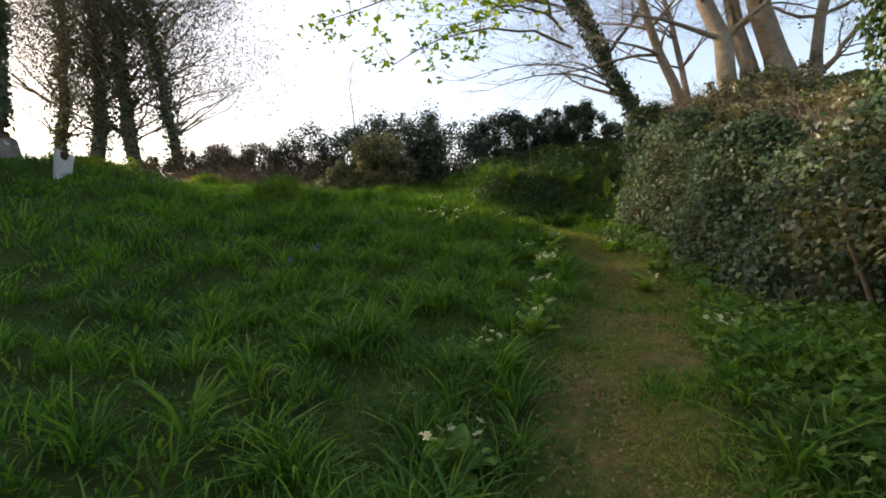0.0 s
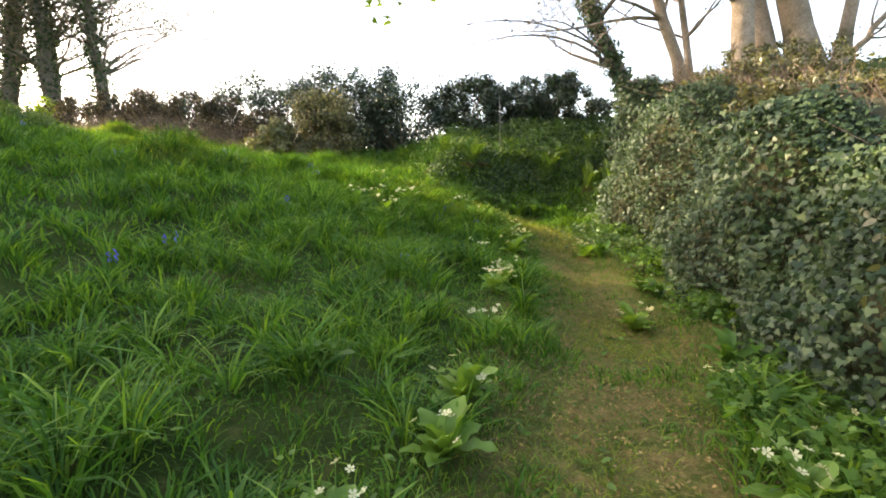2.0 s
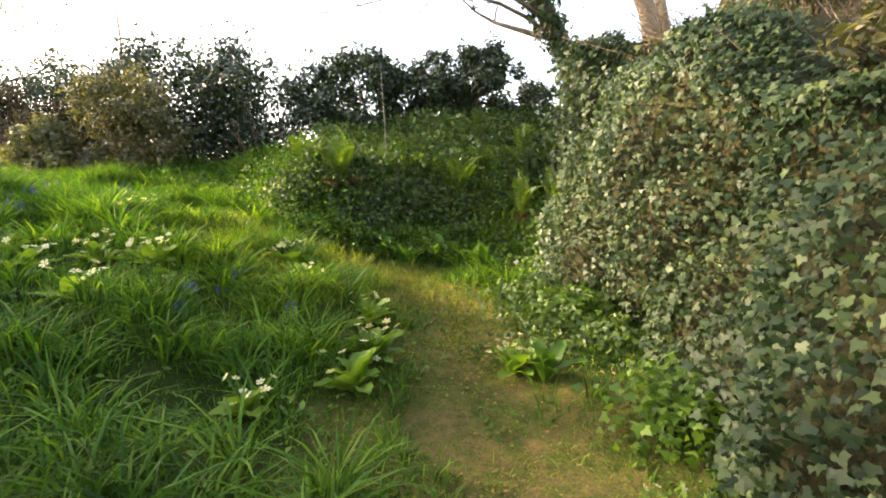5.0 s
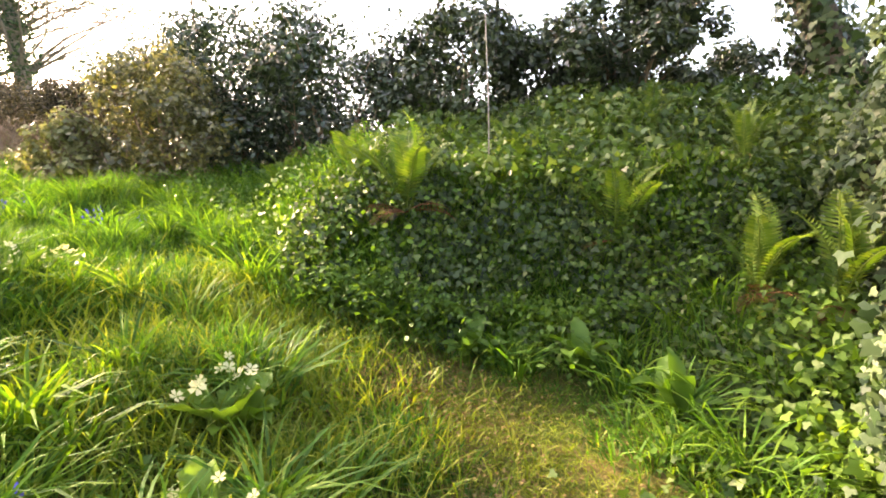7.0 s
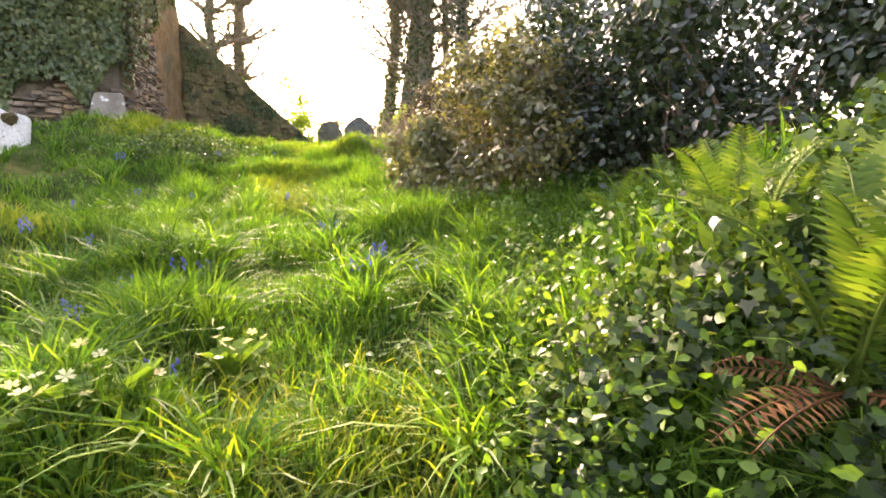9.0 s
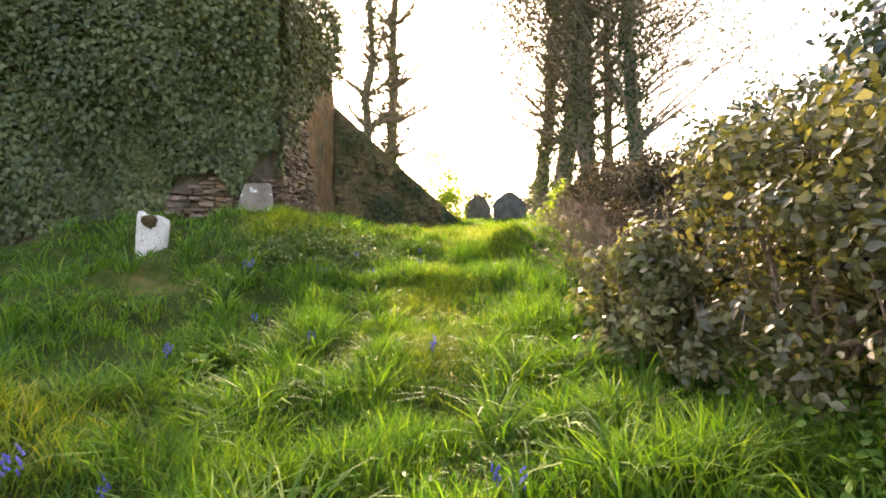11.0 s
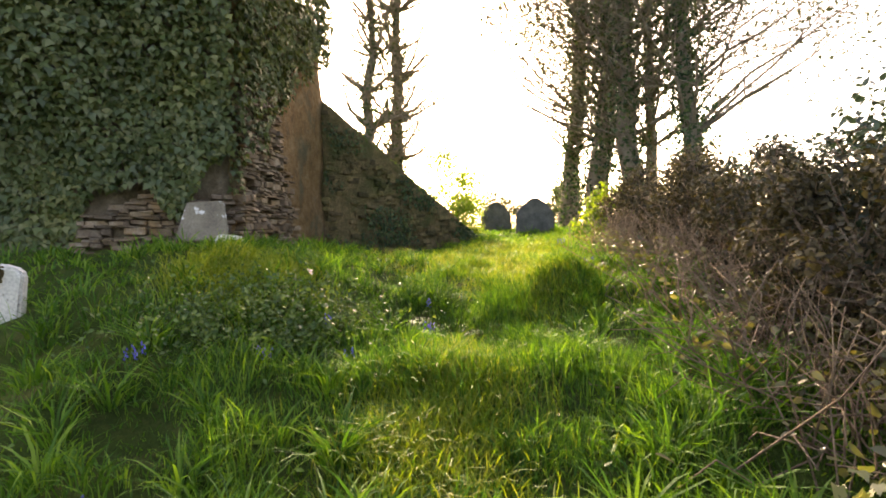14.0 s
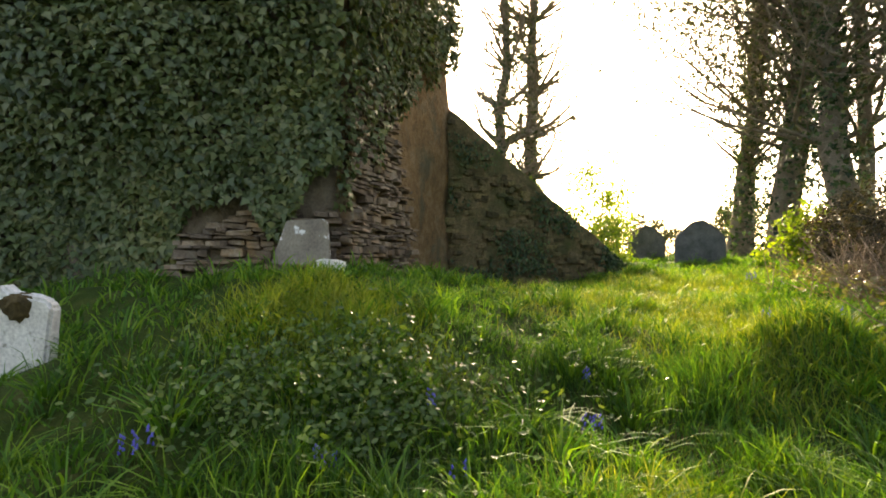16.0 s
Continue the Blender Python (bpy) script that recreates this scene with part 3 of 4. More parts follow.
def shaped_stone(outline, thick, material, bevel=.015, seed=0, rough=.012):
    """An upright slab from an outline in x and z."""
    bm = bmesh.new()
    f = bm.faces.new([bm.verts.new((x, -thick / 2, z)) for x, z in outline])
    ext = bmesh.ops.extrude_face_region(bm, geom=[f])
    bmesh.ops.translate(bm, vec=(0, thick, 0), verts=[e for e in ext["geom"] if isinstance(e, bmesh.types.BMVert)])
    bmesh.ops.recalc_face_normals(bm, faces=bm.faces[:])
    bmesh.ops.bevel(bm, geom=bm.edges[:], offset=bevel, segments=2, affect="EDGES")
    bmesh.ops.triangulate(bm, faces=bm.faces[:])
    bmesh.ops.subdivide_edges(bm, edges=[e for e in bm.edges if e.calc_length() > .12], cuts=1)
    for v in bm.verts:
        v.co += noise.noise_vector(v.co * 6 + Vector((seed, 0, seed))) * rough
    me = bpy.data.meshes.new("stone")
    bm.to_mesh(me)
    bm.free()
    me.materials.append(material)
    return me


def build_stones():
    g = thing("gravestone", shaped_stone([(-.19, -.25), (.19, -.25), (.21, .1), (.23, .42), (.18, .47), (.04, .5), (-.06, .49), (-.17, .55), (-.2, .51)], .11, WHITE_STONE, .02, 1),
              "broken whitish gravestone with brown moss on top, leaning in the grass", "gravestone")
    g.matrix_world = pose(-7.55, 10.56, land(-7.55, 10.56) + .04, 4, 5, 76) @ Matrix.Scale(.9, 4)
    bm = bmesh.new()
    bmesh.ops.create_icosphere(bm, subdivisions=3, radius=1)
    for v in bm.verts:
        v.co = Vector((v.co.x * .11, v.co.y * .085, v.co.z * .15 if v.co.z < 0 else v.co.z * .045)) + noise.noise_vector(v.co * 3) * .03
    me = bpy.data.meshes.new("moss")
    bm.to_mesh(me)
    bm.free()
    me.materials.append(MOSS)
    m = child("moss", me, g, "clump of brown moss")
    m.matrix_basis = pose(-.02, -.035, .45)
    s = thing("grave_slab", shaped_stone([(-.34, 0), (.27, 0), (.3, .08), (.26, .5), (.2, .53), (-.2, .5)], .07, GREY_SLAB, .012, 2), "flat grey slate slab leaning on the ruined wall", "slab")
    s.matrix_world = pose(-9.75, 12.02, 3.72, -9, 0, 84)
    w = thing("stone_block", shaped_stone([(-.2, -.08), (.19, -.1), (.17, .1), (-.1, .12), (-.19, .07)], .22, WHITE_STONE, .03, 3, .03), "pale lichened stone block at the foot of the wall", "stone")
    w.matrix_world = pose(-9.68, 12.33, 3.68, 6, 4, 80)
    for k, (x, y, wd, ht, turn) in enumerate([(-15.0, 20.5, .54, .98, 60), (-17.5, 20.6, .5, .92, 66)]):
        o = [(-wd, -.2), (wd, -.2), (wd, ht * .55), (wd * .8, ht * .72), (wd * .42, ht * .9), (wd * .15, ht), (-wd * .15, ht), (-wd * .42, ht * .9), (-wd * .8, ht * .72), (-wd, ht * .55)]
        t = thing("headstone", shaped_stone(o, .22, DARK_STONE, .03, 5 + k, .02), "dark lichened headstone with a shouldered round top", "headstone", "headstones beyond the ruin")
        t.matrix_world = pose(x, y, land(x, y), 2 - 4 * k, 2 * k, turn)


build_stones()


# ---- trees and shrubs ----
def grow(start, way, length, radius, depth, r, wood, ends, droop=0.0, spread=.6, bits=5, ratio=.62):
    """A limb and what grows from it."""
    p = np.array(start, float)
    d = unit(np.array(way, float))
    pts, rad = [p.copy()], [radius]
    for k in range(bits):
        d = unit(d + r.normal(0, .13, 3) + np.array([0, 0, .05 - droop]))
        if p[2] < 4.2 and -4 < p[0] < 3.9:
            break
        p = p + d * length / bits
        pts.append(p.copy())
        rad.append(max(.003, radius * (1 - .8 * (k + 1) / bits)))
    bits = len(pts) - 1
    if bits < 2:
        return
    if depth == 0:
        wood.append(tube(pts[::2], rad[::2], 3, False))
        ends += pts[1:]
        return
    wood.append(tube(pts, rad, 7 if radius > .05 else (5 if radius > .015 else 3), False))
    kids = 3 if depth > 1 else 4
    for k in range(kids + int(r.integers(0, 3))):
        i = int(r.integers(2, bits + 1))
        side = unit(np.cross(d, r.normal(0, 1, 3)))
        grow(pts[i], d + side * r.uniform(.5, 1.3) * spread * 1.4, length * r.uniform(.45, .75), max(.0035, rad[i] * ratio), depth - 1, r, wood, ends, droop, spread, bits, ratio)


def tree(name, stems, seed, bark, leaf, label, count, size, depth=3, spread=.6, droop=.0, ivy=0, shape=OVATE, scatter=.25, limbs=3, reach=(.2, .42), snug=.12, stout=.06):
    """A tree of one or more stems; each stem: foot x, y, the way it leans, length, radius."""
    r = np.random.default_rng(seed)
    x, y = stems[0][0], stems[0][1]
    base = np.array([x, y, float(land(x, y))])
    root = thing(name, None, label, "tree")
    root.matrix_world = pose(*base)
    wood, ends, ivy_p = [], [], []
    for sx, sy, way, length, radius in stems:
        p0 = np.array([sx, sy, float(land(sx, sy)) - .15])
        d = unit(np.array(way, float))
        n = 9
        pts = [p0 + d * length * k / (n - 1) + r.normal(0, .06, 3) * (k > 0) for k in range(n)]
        rad = [radius * (1.35 if k == 0 else 1) * (1 - .6 * k / (n - 1)) for k in range(n)]
        wood.append(tube(pts, rad, 10))
        for k in range(2, n):
            for _ in range(limbs if k < n - 1 else limbs + 2):
                side = unit(np.cross(d, r.normal(0, 1, 3)))
                grow(pts[k], d * .6 + side * r.uniform(.6, 1.2) * spread * 1.5, length * r.uniform(*reach), min(rad[k] * .42, stout), depth - 1, r, wood, ends, droop, spread)
        if ivy:
            k = r.integers(0, ivy, int(2300 * ivy / 5))
            f = r.random(len(k))
            q = np.array(pts)[k] * (1 - f[:, None]) + np.array(pts)[np.minimum(k + 1, n - 1)] * f[:, None]
            out = unit(np.stack([r.normal(0, 1, len(k)), r.normal(0, 1, len(k)), r.normal(0, .25, len(k))], 1))
            ivy_p.append((q + out * (radius * .9 + r.gamma(1.6, snug, len(k)))[:, None], out))
    v, t = join(wood)
    child("trunk", mesh_np("trunk", v - base, t, bark, True), root)
    ends = np.array(ends)
    if count:
        pick = ends[r.integers(0, len(ends), count)] + r.normal(0, scatter, (count, 3))
        up = np.stack([r.normal(0, .6, count), r.normal(0, .6, count), np.abs(r.normal(.8, .4, count))], 1)
        child("crown", mesh_np("crown", *leaves(shape, pick - base, up, r.normal(0, 1, (count, 3)) + (0, 0, -.3), r.uniform(*size, count)), leaf), root)
    if ivy_p:
        q, o = (np.concatenate(z) for z in zip(*ivy_p))
        child("ivy", mesh_np("ivy", *leaves(LOBED, q - base, o + r.normal(0, .35, o.shape), r.normal(0, .4, o.shape) - (0, 0, 1), r.uniform(.06, .12, len(q))), IVY), root, "ivy climbing the trunk")
    return root


for k, (x, y, h, rad, seed, ivy) in enumerate([(-10.9, 22.3, 11, .24, 11, 8), (-12.7, 22.0, 12, .3, 12, 6), (-13.6, 23.4, 11.5, .18, 13, 0), (-14.5, 22.4, 12.5, .34, 14, 8), (-16.6, 22.8, 12, .28, 15, 7)]):
    tree("tree", [(x, y, (.06 * (k - 2), 0, 1), h * .85, rad)], seed, BARK, SPRING, "tall ivied tree with thin spring leaves and fine twigs" if ivy else "slender tree with thin spring leaves", 17000, (.06, .13), 4, .8, .0, ivy, shape=DIAMOND, scatter=.34, limbs=7, reach=(.2, .4) if k > 2 else (.25, .52), snug=.16, stout=.05)
for x, y, h, rad, seed in [(-22.3, 17.5, 13, .26, 21), (-22.6, 18.7, 14, .3, 22)]:
    tree("tree", [(x, y, (.02, .03, 1), h * .85, rad)], seed, BARK, SPRING, "bare looking tall tree with sparse young leaves behind the ruin", 4500, (.06, .11), 4, .85, .0, 7, shape=DIAMOND, scatter=.3, limbs=8, reach=(.14, .28), snug=.2, stout=.08)
tree("tree", [(6.1, 10.4, (-.22, .02, 1), 6.0, .2), (7.7, 11.4, (-.26, .05, 1), 7.0, .28), (8.2, 11.3, (.2, 0, 1), 6.0, .13), (7.15, 11.7, (-.14, .1, 1), 6.5, .2), (8.35, 11.6, (.6, -.1, .7), 2.8, .07)], 31, PALE_BARK, SPRING,
     "many stemmed pale barked tree on the bank, nearly bare", 700, (.05, .09), 4, .85, .03, 0, limbs=2, reach=(.22, .48))
tree("tree", [(5.75, 12.0, (-.35, 0, 1), 6.0, .12), (5.95, 12.1, (-.15, .1, 1), 5.0, .08)], 33, PALE_BARK, SPRING, "forked slender grey tree on the bank, nearly bare", 300, (.05, .09), 4, .85, .04, 0, limbs=3, reach=(.25, .5))
leaning = tree("tree", [(6.0, 14.2, (-.5, 0, 1), 7.6, .19)], 32, BARK, SPRING, "leaning ivy clad tree with long bare arching branches", 250, (.05, .09), 3, .7, .0, 8, limbs=1, reach=(.2, .4), snug=.045)


def arching_branches(owner):
    """Long bare branches that reach out over the hedge from the leaning tree."""
    r = np.random.default_rng(77)
    base = np.array(owner.matrix_world.translation)
    for k in range(9):
        h = r.uniform(1.2, 4.6)
        a = base + np.array([-.5 * h, 0, h])
        reach = r.uniform(2.2, 4.4)
        b = a + np.array([-reach, r.uniform(-1.2, 1.6), r.uniform(-.1, 1.5)])
        side = r.normal(0, .12, 3)
        pts = np.array([a + (b - a) * f + np.array([0, 0, (.55 if k % 3 else -.3) * math.sin(math.pi * f)]) + side * math.sin(5 * f) for f in np.linspace(0, 1, 10)])
        wood = [tube(pts, np.linspace(r.uniform(.02, .045), .005, 10), 5, False)]
        for i in range(3, 10):
            for _ in range(2):
                e = pts[i] + np.array([-r.uniform(.2, .9), r.normal(0, .4), r.normal(.12, .3)])
                m = (pts[i] + e) / 2 + r.normal(0, .05, 3)
                wood.append(tube([pts[i], m, e], [.008, .006, .003], 3, False))
                for _ in range(2):
                    wood.append(tube([m, e + r.normal(0, .22, 3)], [.004, .0025], 3, False))
        v, t = join(wood)
        child("branch", mesh_np("branch", v - base, t, BARK, True), owner, "long bare arching branch")


arching_branches(leaning)


def sycamore_bough():
    """A low bough hung with fresh lobed leaves, reaching over from the leaning tree."""
    r = np.random.default_rng(5)
    wood, spots = [], []
    starts = [((3.2, 11.6, 5.2), (-.6, 9.0, 4.45)), ((3.0, 11.6, 5.6), (.8, 9.2, 4.9)), ((2.6, 11.6, 6.2), (-1.9, 9.4, 5.3)), ((2.8, 11.6, 5.9), (1.4, 9.0, 5.6))]
    for a, b in starts:
        a, b = np.array(a), np.array(b)
        pts = [a + (b - a) * f + np.array([0, 0, .5 * math.sin(math.pi * f)]) + r.normal(0, .05, 3) for f in np.linspace(0, 1, 9)]
        wood.append(tube(pts, np.linspace(.035, .008, 9), 5))
        for p in pts[5:]:
            for _ in range(4):
                q = p + r.normal(0, .28, 3) - (0, 0, .12)
                wood.append(tube([p, (p + q) / 2 + (0, 0, .04), q], [.008, .006, .004], 3))
                spots += [q + r.normal(0, .12, 3) for _ in range(10)]
    s = np.array(spots)
    n = len(s)
    ob = thing("sycamore_bough", mesh_np("sycamore_bough", *join(wood), BARK), "low bough with fresh yellow green sycamore leaves", "branch")
    child("foliage", mesh_np("foliage", *leaves(LOBED, s, np.stack([r.normal(0, .5, n), r.normal(0, .5, n), np.ones(n)], 1), r.normal(0, 1, (n, 3)) - (0, 0, .8), r.uniform(.07, .14, n)), SYCAMORE), ob)["kind"] = "stuff"


sycamore_bough()


def shrub(name, x, y, width, depth, height, count, size, leaf, label, seed, shape=OVATE, stems=14, lift=0.0, turn=0.0, lean=(0, 0)):
    """An uneven bush: stems from one foot, and leaves in lumps with gaps between."""
    r = np.random.default_rng(seed)
    z0 = float(land(x, y))
    root = thing(name, None, label, "shrub")
    root.matrix_world = pose(x, y, z0, 0, 0, turn)
    lumps = []
    for k in range(60):
        a, u = r.uniform(0, 2 * np.pi), r.uniform(.02, 1)
        rr = math.sqrt(max(0, 1 - (u - .35) ** 2 / .55)) * r.uniform(.35, 1)
        lumps.append((math.cos(a) * rr * width / 2, math.sin(a) * rr * depth / 2, lift + u * (height - lift) * r.uniform(.8, 1.0), r.uniform(.13, .25) * height * .75))
    lumps = np.array(lumps)
    k = r.integers(0, len(lumps), count)
    d = unit(r.normal(0, 1, (count, 3)))
    q = lumps[k, :3] + d * (lumps[k, 3] * (.45 + .75 * r.random(count) ** 1.2))[:, None]
    q[:, 2] = np.maximum(q[:, 2], .05 + .1 * r.random(count))
    nrm = d + r.normal(0, .5, (count, 3)) + (0, 0, .3)
    child("crown", mesh_np("crown", *leaves(shape, q, nrm, r.normal(0, 1, (count, 3)) - (0, 0, .4), r.uniform(*size, count)), leaf), root)
    wood = []
    for l in lumps[:stems]:
        f = r.normal(0, .12, 2)
        m = l[:3] * .5 + r.normal(0, .12, 3)
        wood.append(tube([(f[0], f[1], -.15), m, l[:3]], [.014 + .007 * height, .009 + .005 * height, .006], 5))
    for _ in range(stems * 4):
        l = lumps[r.integers(0, len(lumps))]
        e = l[:3] + unit(r.normal(0, 1, 3)) * l[3] * 1.35
        wood.append(tube([l[:3], (l[:3] + e) / 2 + r.normal(0, .05, 3), e], [.008, .006, .003], 3))
    child("woody_frame", mesh_np("woody_frame", *join(wood), TWIG), root)["kind"] = "stuff"
    return root


EVERGREEN = "dark glossy evergreen shrub in the boundary hedge"
for k, (x, y, w, d, h) in enumerate([(.2, 14.7, 2.6, 1.8, 2.2), (1.9, 14.5, 2.4, 1.8, 1.45), (3.6, 14.3, 2.6, 1.8, 1.2), (-1.2, 15.2, 2.4, 2.0, 2.2), (-2.9, 16.2, 2.4, 1.8, 2.0), (-4.4, 17.4, 2.2, 1.6, 2.1), (-6.6, 19.2, 2.8, 1.8, 1.8), (5.6, 15, 2.6, 1.8, .9), (-8.6, 20.8, 2.8, 2, 1.6), (2.8, 15.0, 2.4, 1.6, 1.1), (-2.1, 15.5, 2.0, 1.6, 1.8), (-.5, 15.8, 2.2, 1.6, 2.3)]):
    shrub("hedge_shrub", x, y, w, d, h, 10500 if k < 5 else 5500, (.045, .09), HEDGE, EVERGREEN, 40 + k)
shrub("bramble_bush", -1.5, 14.0, 2.0, 1.3, 1.55, 9000, (.035, .075), BRAMBLE, "olive brown bramble bush with small dry leaves", 60, turn=-20)
shrub("bramble_bush", -2.68, 14.05, 1.05, .9, .9, 3600, (.035, .075), NEW_LEAF, "low bramble bush with pale new leaves", 61, LOBED, stems=40)
for k, (x, y, w, d, h) in enumerate([(-4.6, 16.4, 2.0, 1.5, 1.4), (-6.0, 17.4, 2.2, 1.5, 1.5), (-7.6, 18.3, 2.2, 1.5, 1.5), (-9.2, 19.3, 2.2, 1.5, 1.4), (-10.8, 20.3, 2.2, 1.5, 1.3), (-12.3, 21.3, 2.0, 1.4, 1.2), (-3.3, 15.6, 1.6, 1.2, 1.15)]):
    shrub("bramble_bush", x, y, w, d, h, 8000, (.035, .065), THICKET, "dark twiggy bramble thicket with dry brown stems", 63 + k, stems=40, turn=-35)
for k, (x, y, w, h) in enumerate([(4.7, 7.6, 1.3, .55), (5.2, 9.1, 1.6, .75), (4.5, 10.3, 1.2, .6), (5.6, 7.0, 1.4, .5), (6.6, 10.2, 1.6, .6)]):
    shrub("scrub_bush", x, y, w, w, h, 2600, (.035, .075), BRAMBLE, "dry olive scrub bush on the bank above the ivy wall", 90 + k, stems=24)
shrub("bramble_bush", 3.25, 3.75, 1.1, 1.4, 1.6, 1800, (.035, .075), BRAMBLE, "olive green bramble growing against the ivy wall", 73, stems=5, lift=.5)
# bright SYCAMORE colour stands in for sunlight on this bush
shrub("bush", -16.5, 18.7, 2.0, 1.8, 2.8, 8000, (.05, .1), SYCAMORE, "sunlit yellow green bush behind the ruin", 70)
shrub("bush", -20.4, 22.4, 3.4, 2.0, 1.7, 5200, (.06, .11), SPRING, "sunlit bush beyond the headstones", 71)
shrub("bush", -18.4, 24.2, 3.0, 2.0, 1.6, 4500, (.06, .11), SPRING, "pale green bush beyond the headstones", 74)
shrub("bush", -12.2, 20.6, 1.6, 1.2, 1.2, 1500, (.07, .12), SYCAMORE, "sunlit bush below the tall trees", 72)


def ivied_trunk():
    """The trunk at the start of the path, hidden in hanging ivy."""
    r = np.random.default_rng(9)
    x, y = 3.8, 4.0
    z0 = float(land(x, y))
    root = thing("ivied_tree", None, "tree trunk hidden under dark hanging ivy", "tree")
    root.matrix_world = pose(x, y, z0)
    pts = [(0, 0, -.2), (.05, 0, 1.2), (-.02, .05, 2.6), (.06, 0, 4.2), (0, .1, 6.0)]
    child("trunk", mesh_np("trunk", *tube(pts, [.22, .17, .16, .14, .1], 10), BARK, True), root)
    n = 10000
    h = r.uniform(.3, 6, n)
    a = r.uniform(0, 2 * np.pi, n)
    rad = (.22 + .3 * smooth(1.0, 2.4, h) + .3 * smooth(3.2, 4.4, h) + .1 * np.sin(3 * h + 2 * a)) * r.uniform(.5, 1.1, n)
    o = np.stack([np.cos(a), np.sin(a), r.normal(.3, .3, n)], 1)
    p = np.stack([np.cos(a) * rad, np.sin(a) * rad, h], 1)
    child("ivy", mesh_np("ivy", *leaves(LOBED, p, o + r.normal(0, .3, (n, 3)), r.normal(0, .4, (n, 3)) - (0, 0, 1), r.uniform(.04, .075, n)), IVY), root, "dark hanging ivy")


ivied_trunk()


def sapling():
    r = np.random.default_rng(3)
    x, y = -2.52, 16.6
    z0 = float(land(x, y))
    wood = [tube([(0, 0, -.1), (.03, 0, 1.5), (-.05, 0, 3.0), (-.12, 0, 4.4)], [.03, .024, .014, .005], 6)]
    for _ in range(16):
        h = r.uniform(1.8, 4.0)
        e = np.array([r.normal(0, .5), r.normal(0, .5), h + r.uniform(.3, .9)])
        wood.append(tube([(-.03, 0, h), e * (.5, .5, 1) - (0, 0, .15), e], [.009, .006, .003], 3))
    ob = thing("sapling", mesh_np("sapling", *join(wood), TWIG), "thin bare sapling rising from the hedge", "tree")
    ob.matrix_world = pose(x, y, z0)
    x, y = 2.22, 12.3
    st = thing("stake", mesh_np("stake", *tube([(0, 0, -.3), (.01, 0, .6), (0, .01, 1.25)], [.006, .006, .005], 6), POLE), "thin pale upright stake on the bank", "stake")
    st.matrix_world = pose(x, y, float(land(x, y)), 1, -1, 0)


sapling()


# ---- flowers, ferns and low plants ----
def leaf_blade(length, width, arch, material, name, spoon=.6, crinkle=.0, rows=6):
    """One broad leaf from its base at the origin, out along y, arching up and over."""
    v, t = [], []
    for i in range(rows):
        f = i / (rows - 1)
        w = width * (.22 + .78 * math.sin(math.pi * min(1, f ** spoon * .86 + .02))) * (1 if i < rows - 1 else .25)
        y, z = length * (f - .18 * arch * f * f), length * arch * (f - f * f * .85)
        k = crinkle * (1 if i % 2 else -1)
        v += [(-w / 2, y, z + w * .16 + k), (0, y, z - w * .05), (w / 2, y, z + w * .16 - k)]
    for i in range(rows - 1):
        a = i * 3
        t += [(a, a + 1, a + 4), (a, a + 4, a + 3), (a + 1, a + 2, a + 5), (a + 1, a + 5, a + 4)]
    return mesh_np(name, np.array(v), np.array(t), material, True)


def bloom_mesh():
    """Five notched petals round a small cup."""
    v, t = [(0, 0, -.004)], []
    for k in range(5):
        a = 2 * math.pi * k / 5
        for da, rr, z in ((-.5, .017, .001), (-.28, .029, .004), (0, .025, .002), (.28, .029, .004), (.5, .017, .001)):
            v.append((math.cos(a + da) * rr, math.sin(a + da) * rr, z))
        b = 1 + 5 * k
        t += [(0, b, b + 1), (0, b + 1, b + 2), (0, b + 2, b + 3), (0, b + 3, b + 4)]
    return mesh_np("flower", np.array(v), np.array(t), PETAL)


PRIMROSE_LEAVES = [leaf_blade(L, W, A, PRIMROSE_LEAF, "leaf", .62, .006, 7) for L, W, A in ((.2, .085, .5), (.17, .075, .75), (.22, .09, .3))]
BLOOM = bloom_mesh()


def primrose(seed, flowers):
    r = random.Random(seed)
    ob = thing("primrose", None, "primrose clump with crinkled leaves and pale yellow flowers", "flower", "primroses along the path")
    for k in range(15):
        l = child("leaf", PRIMROSE_LEAVES[k % 3], ob)
        l.matrix_basis = pose(0, 0, .0, r.uniform(15, 60) if k > 4 else r.uniform(0, 22), r.uniform(-15, 15), k * 137.5 + r.uniform(-20, 20)) @ Matrix.Scale(r.uniform(.75, 1.1), 4)
    for k in range(flowers):
        a, d, h = r.uniform(0, 6.28), r.uniform(.03, .15), r.uniform(.1, .2)
        f = child("flower", BLOOM, ob)
        f.matrix_basis = pose(math.cos(a) * d, math.sin(a) * d, h, r.uniform(-45, 45), r.uniform(-45, 45), r.uniform(0, 90)) @ Matrix.Scale(r.uniform(.6, .85), 4)
    for c in [c for c in ob.children if c.name.startswith("flower")]:
        x, y, z = c.matrix_basis.translation
        child("stalk", mesh_np("stalk", *tube([(0, 0, 0), (x * .6, y * .6, z * .7), (x, y, z)], [.003, .0025, .002], 3, False), PRIMROSE_LEAF), ob, "thin green flower stalk")
    return ob


def strap(length, width, lean, n=5):
    v, t = blades(np.zeros((n, 3)), np.full(n, length) * rng.uniform(.7, 1.1, n), np.full(n, width), rng.uniform(lean * .5, lean, n), np.linspace(0, 2 * np.pi, n, endpoint=False) + rng.normal(0, .4, n))
    return v, t


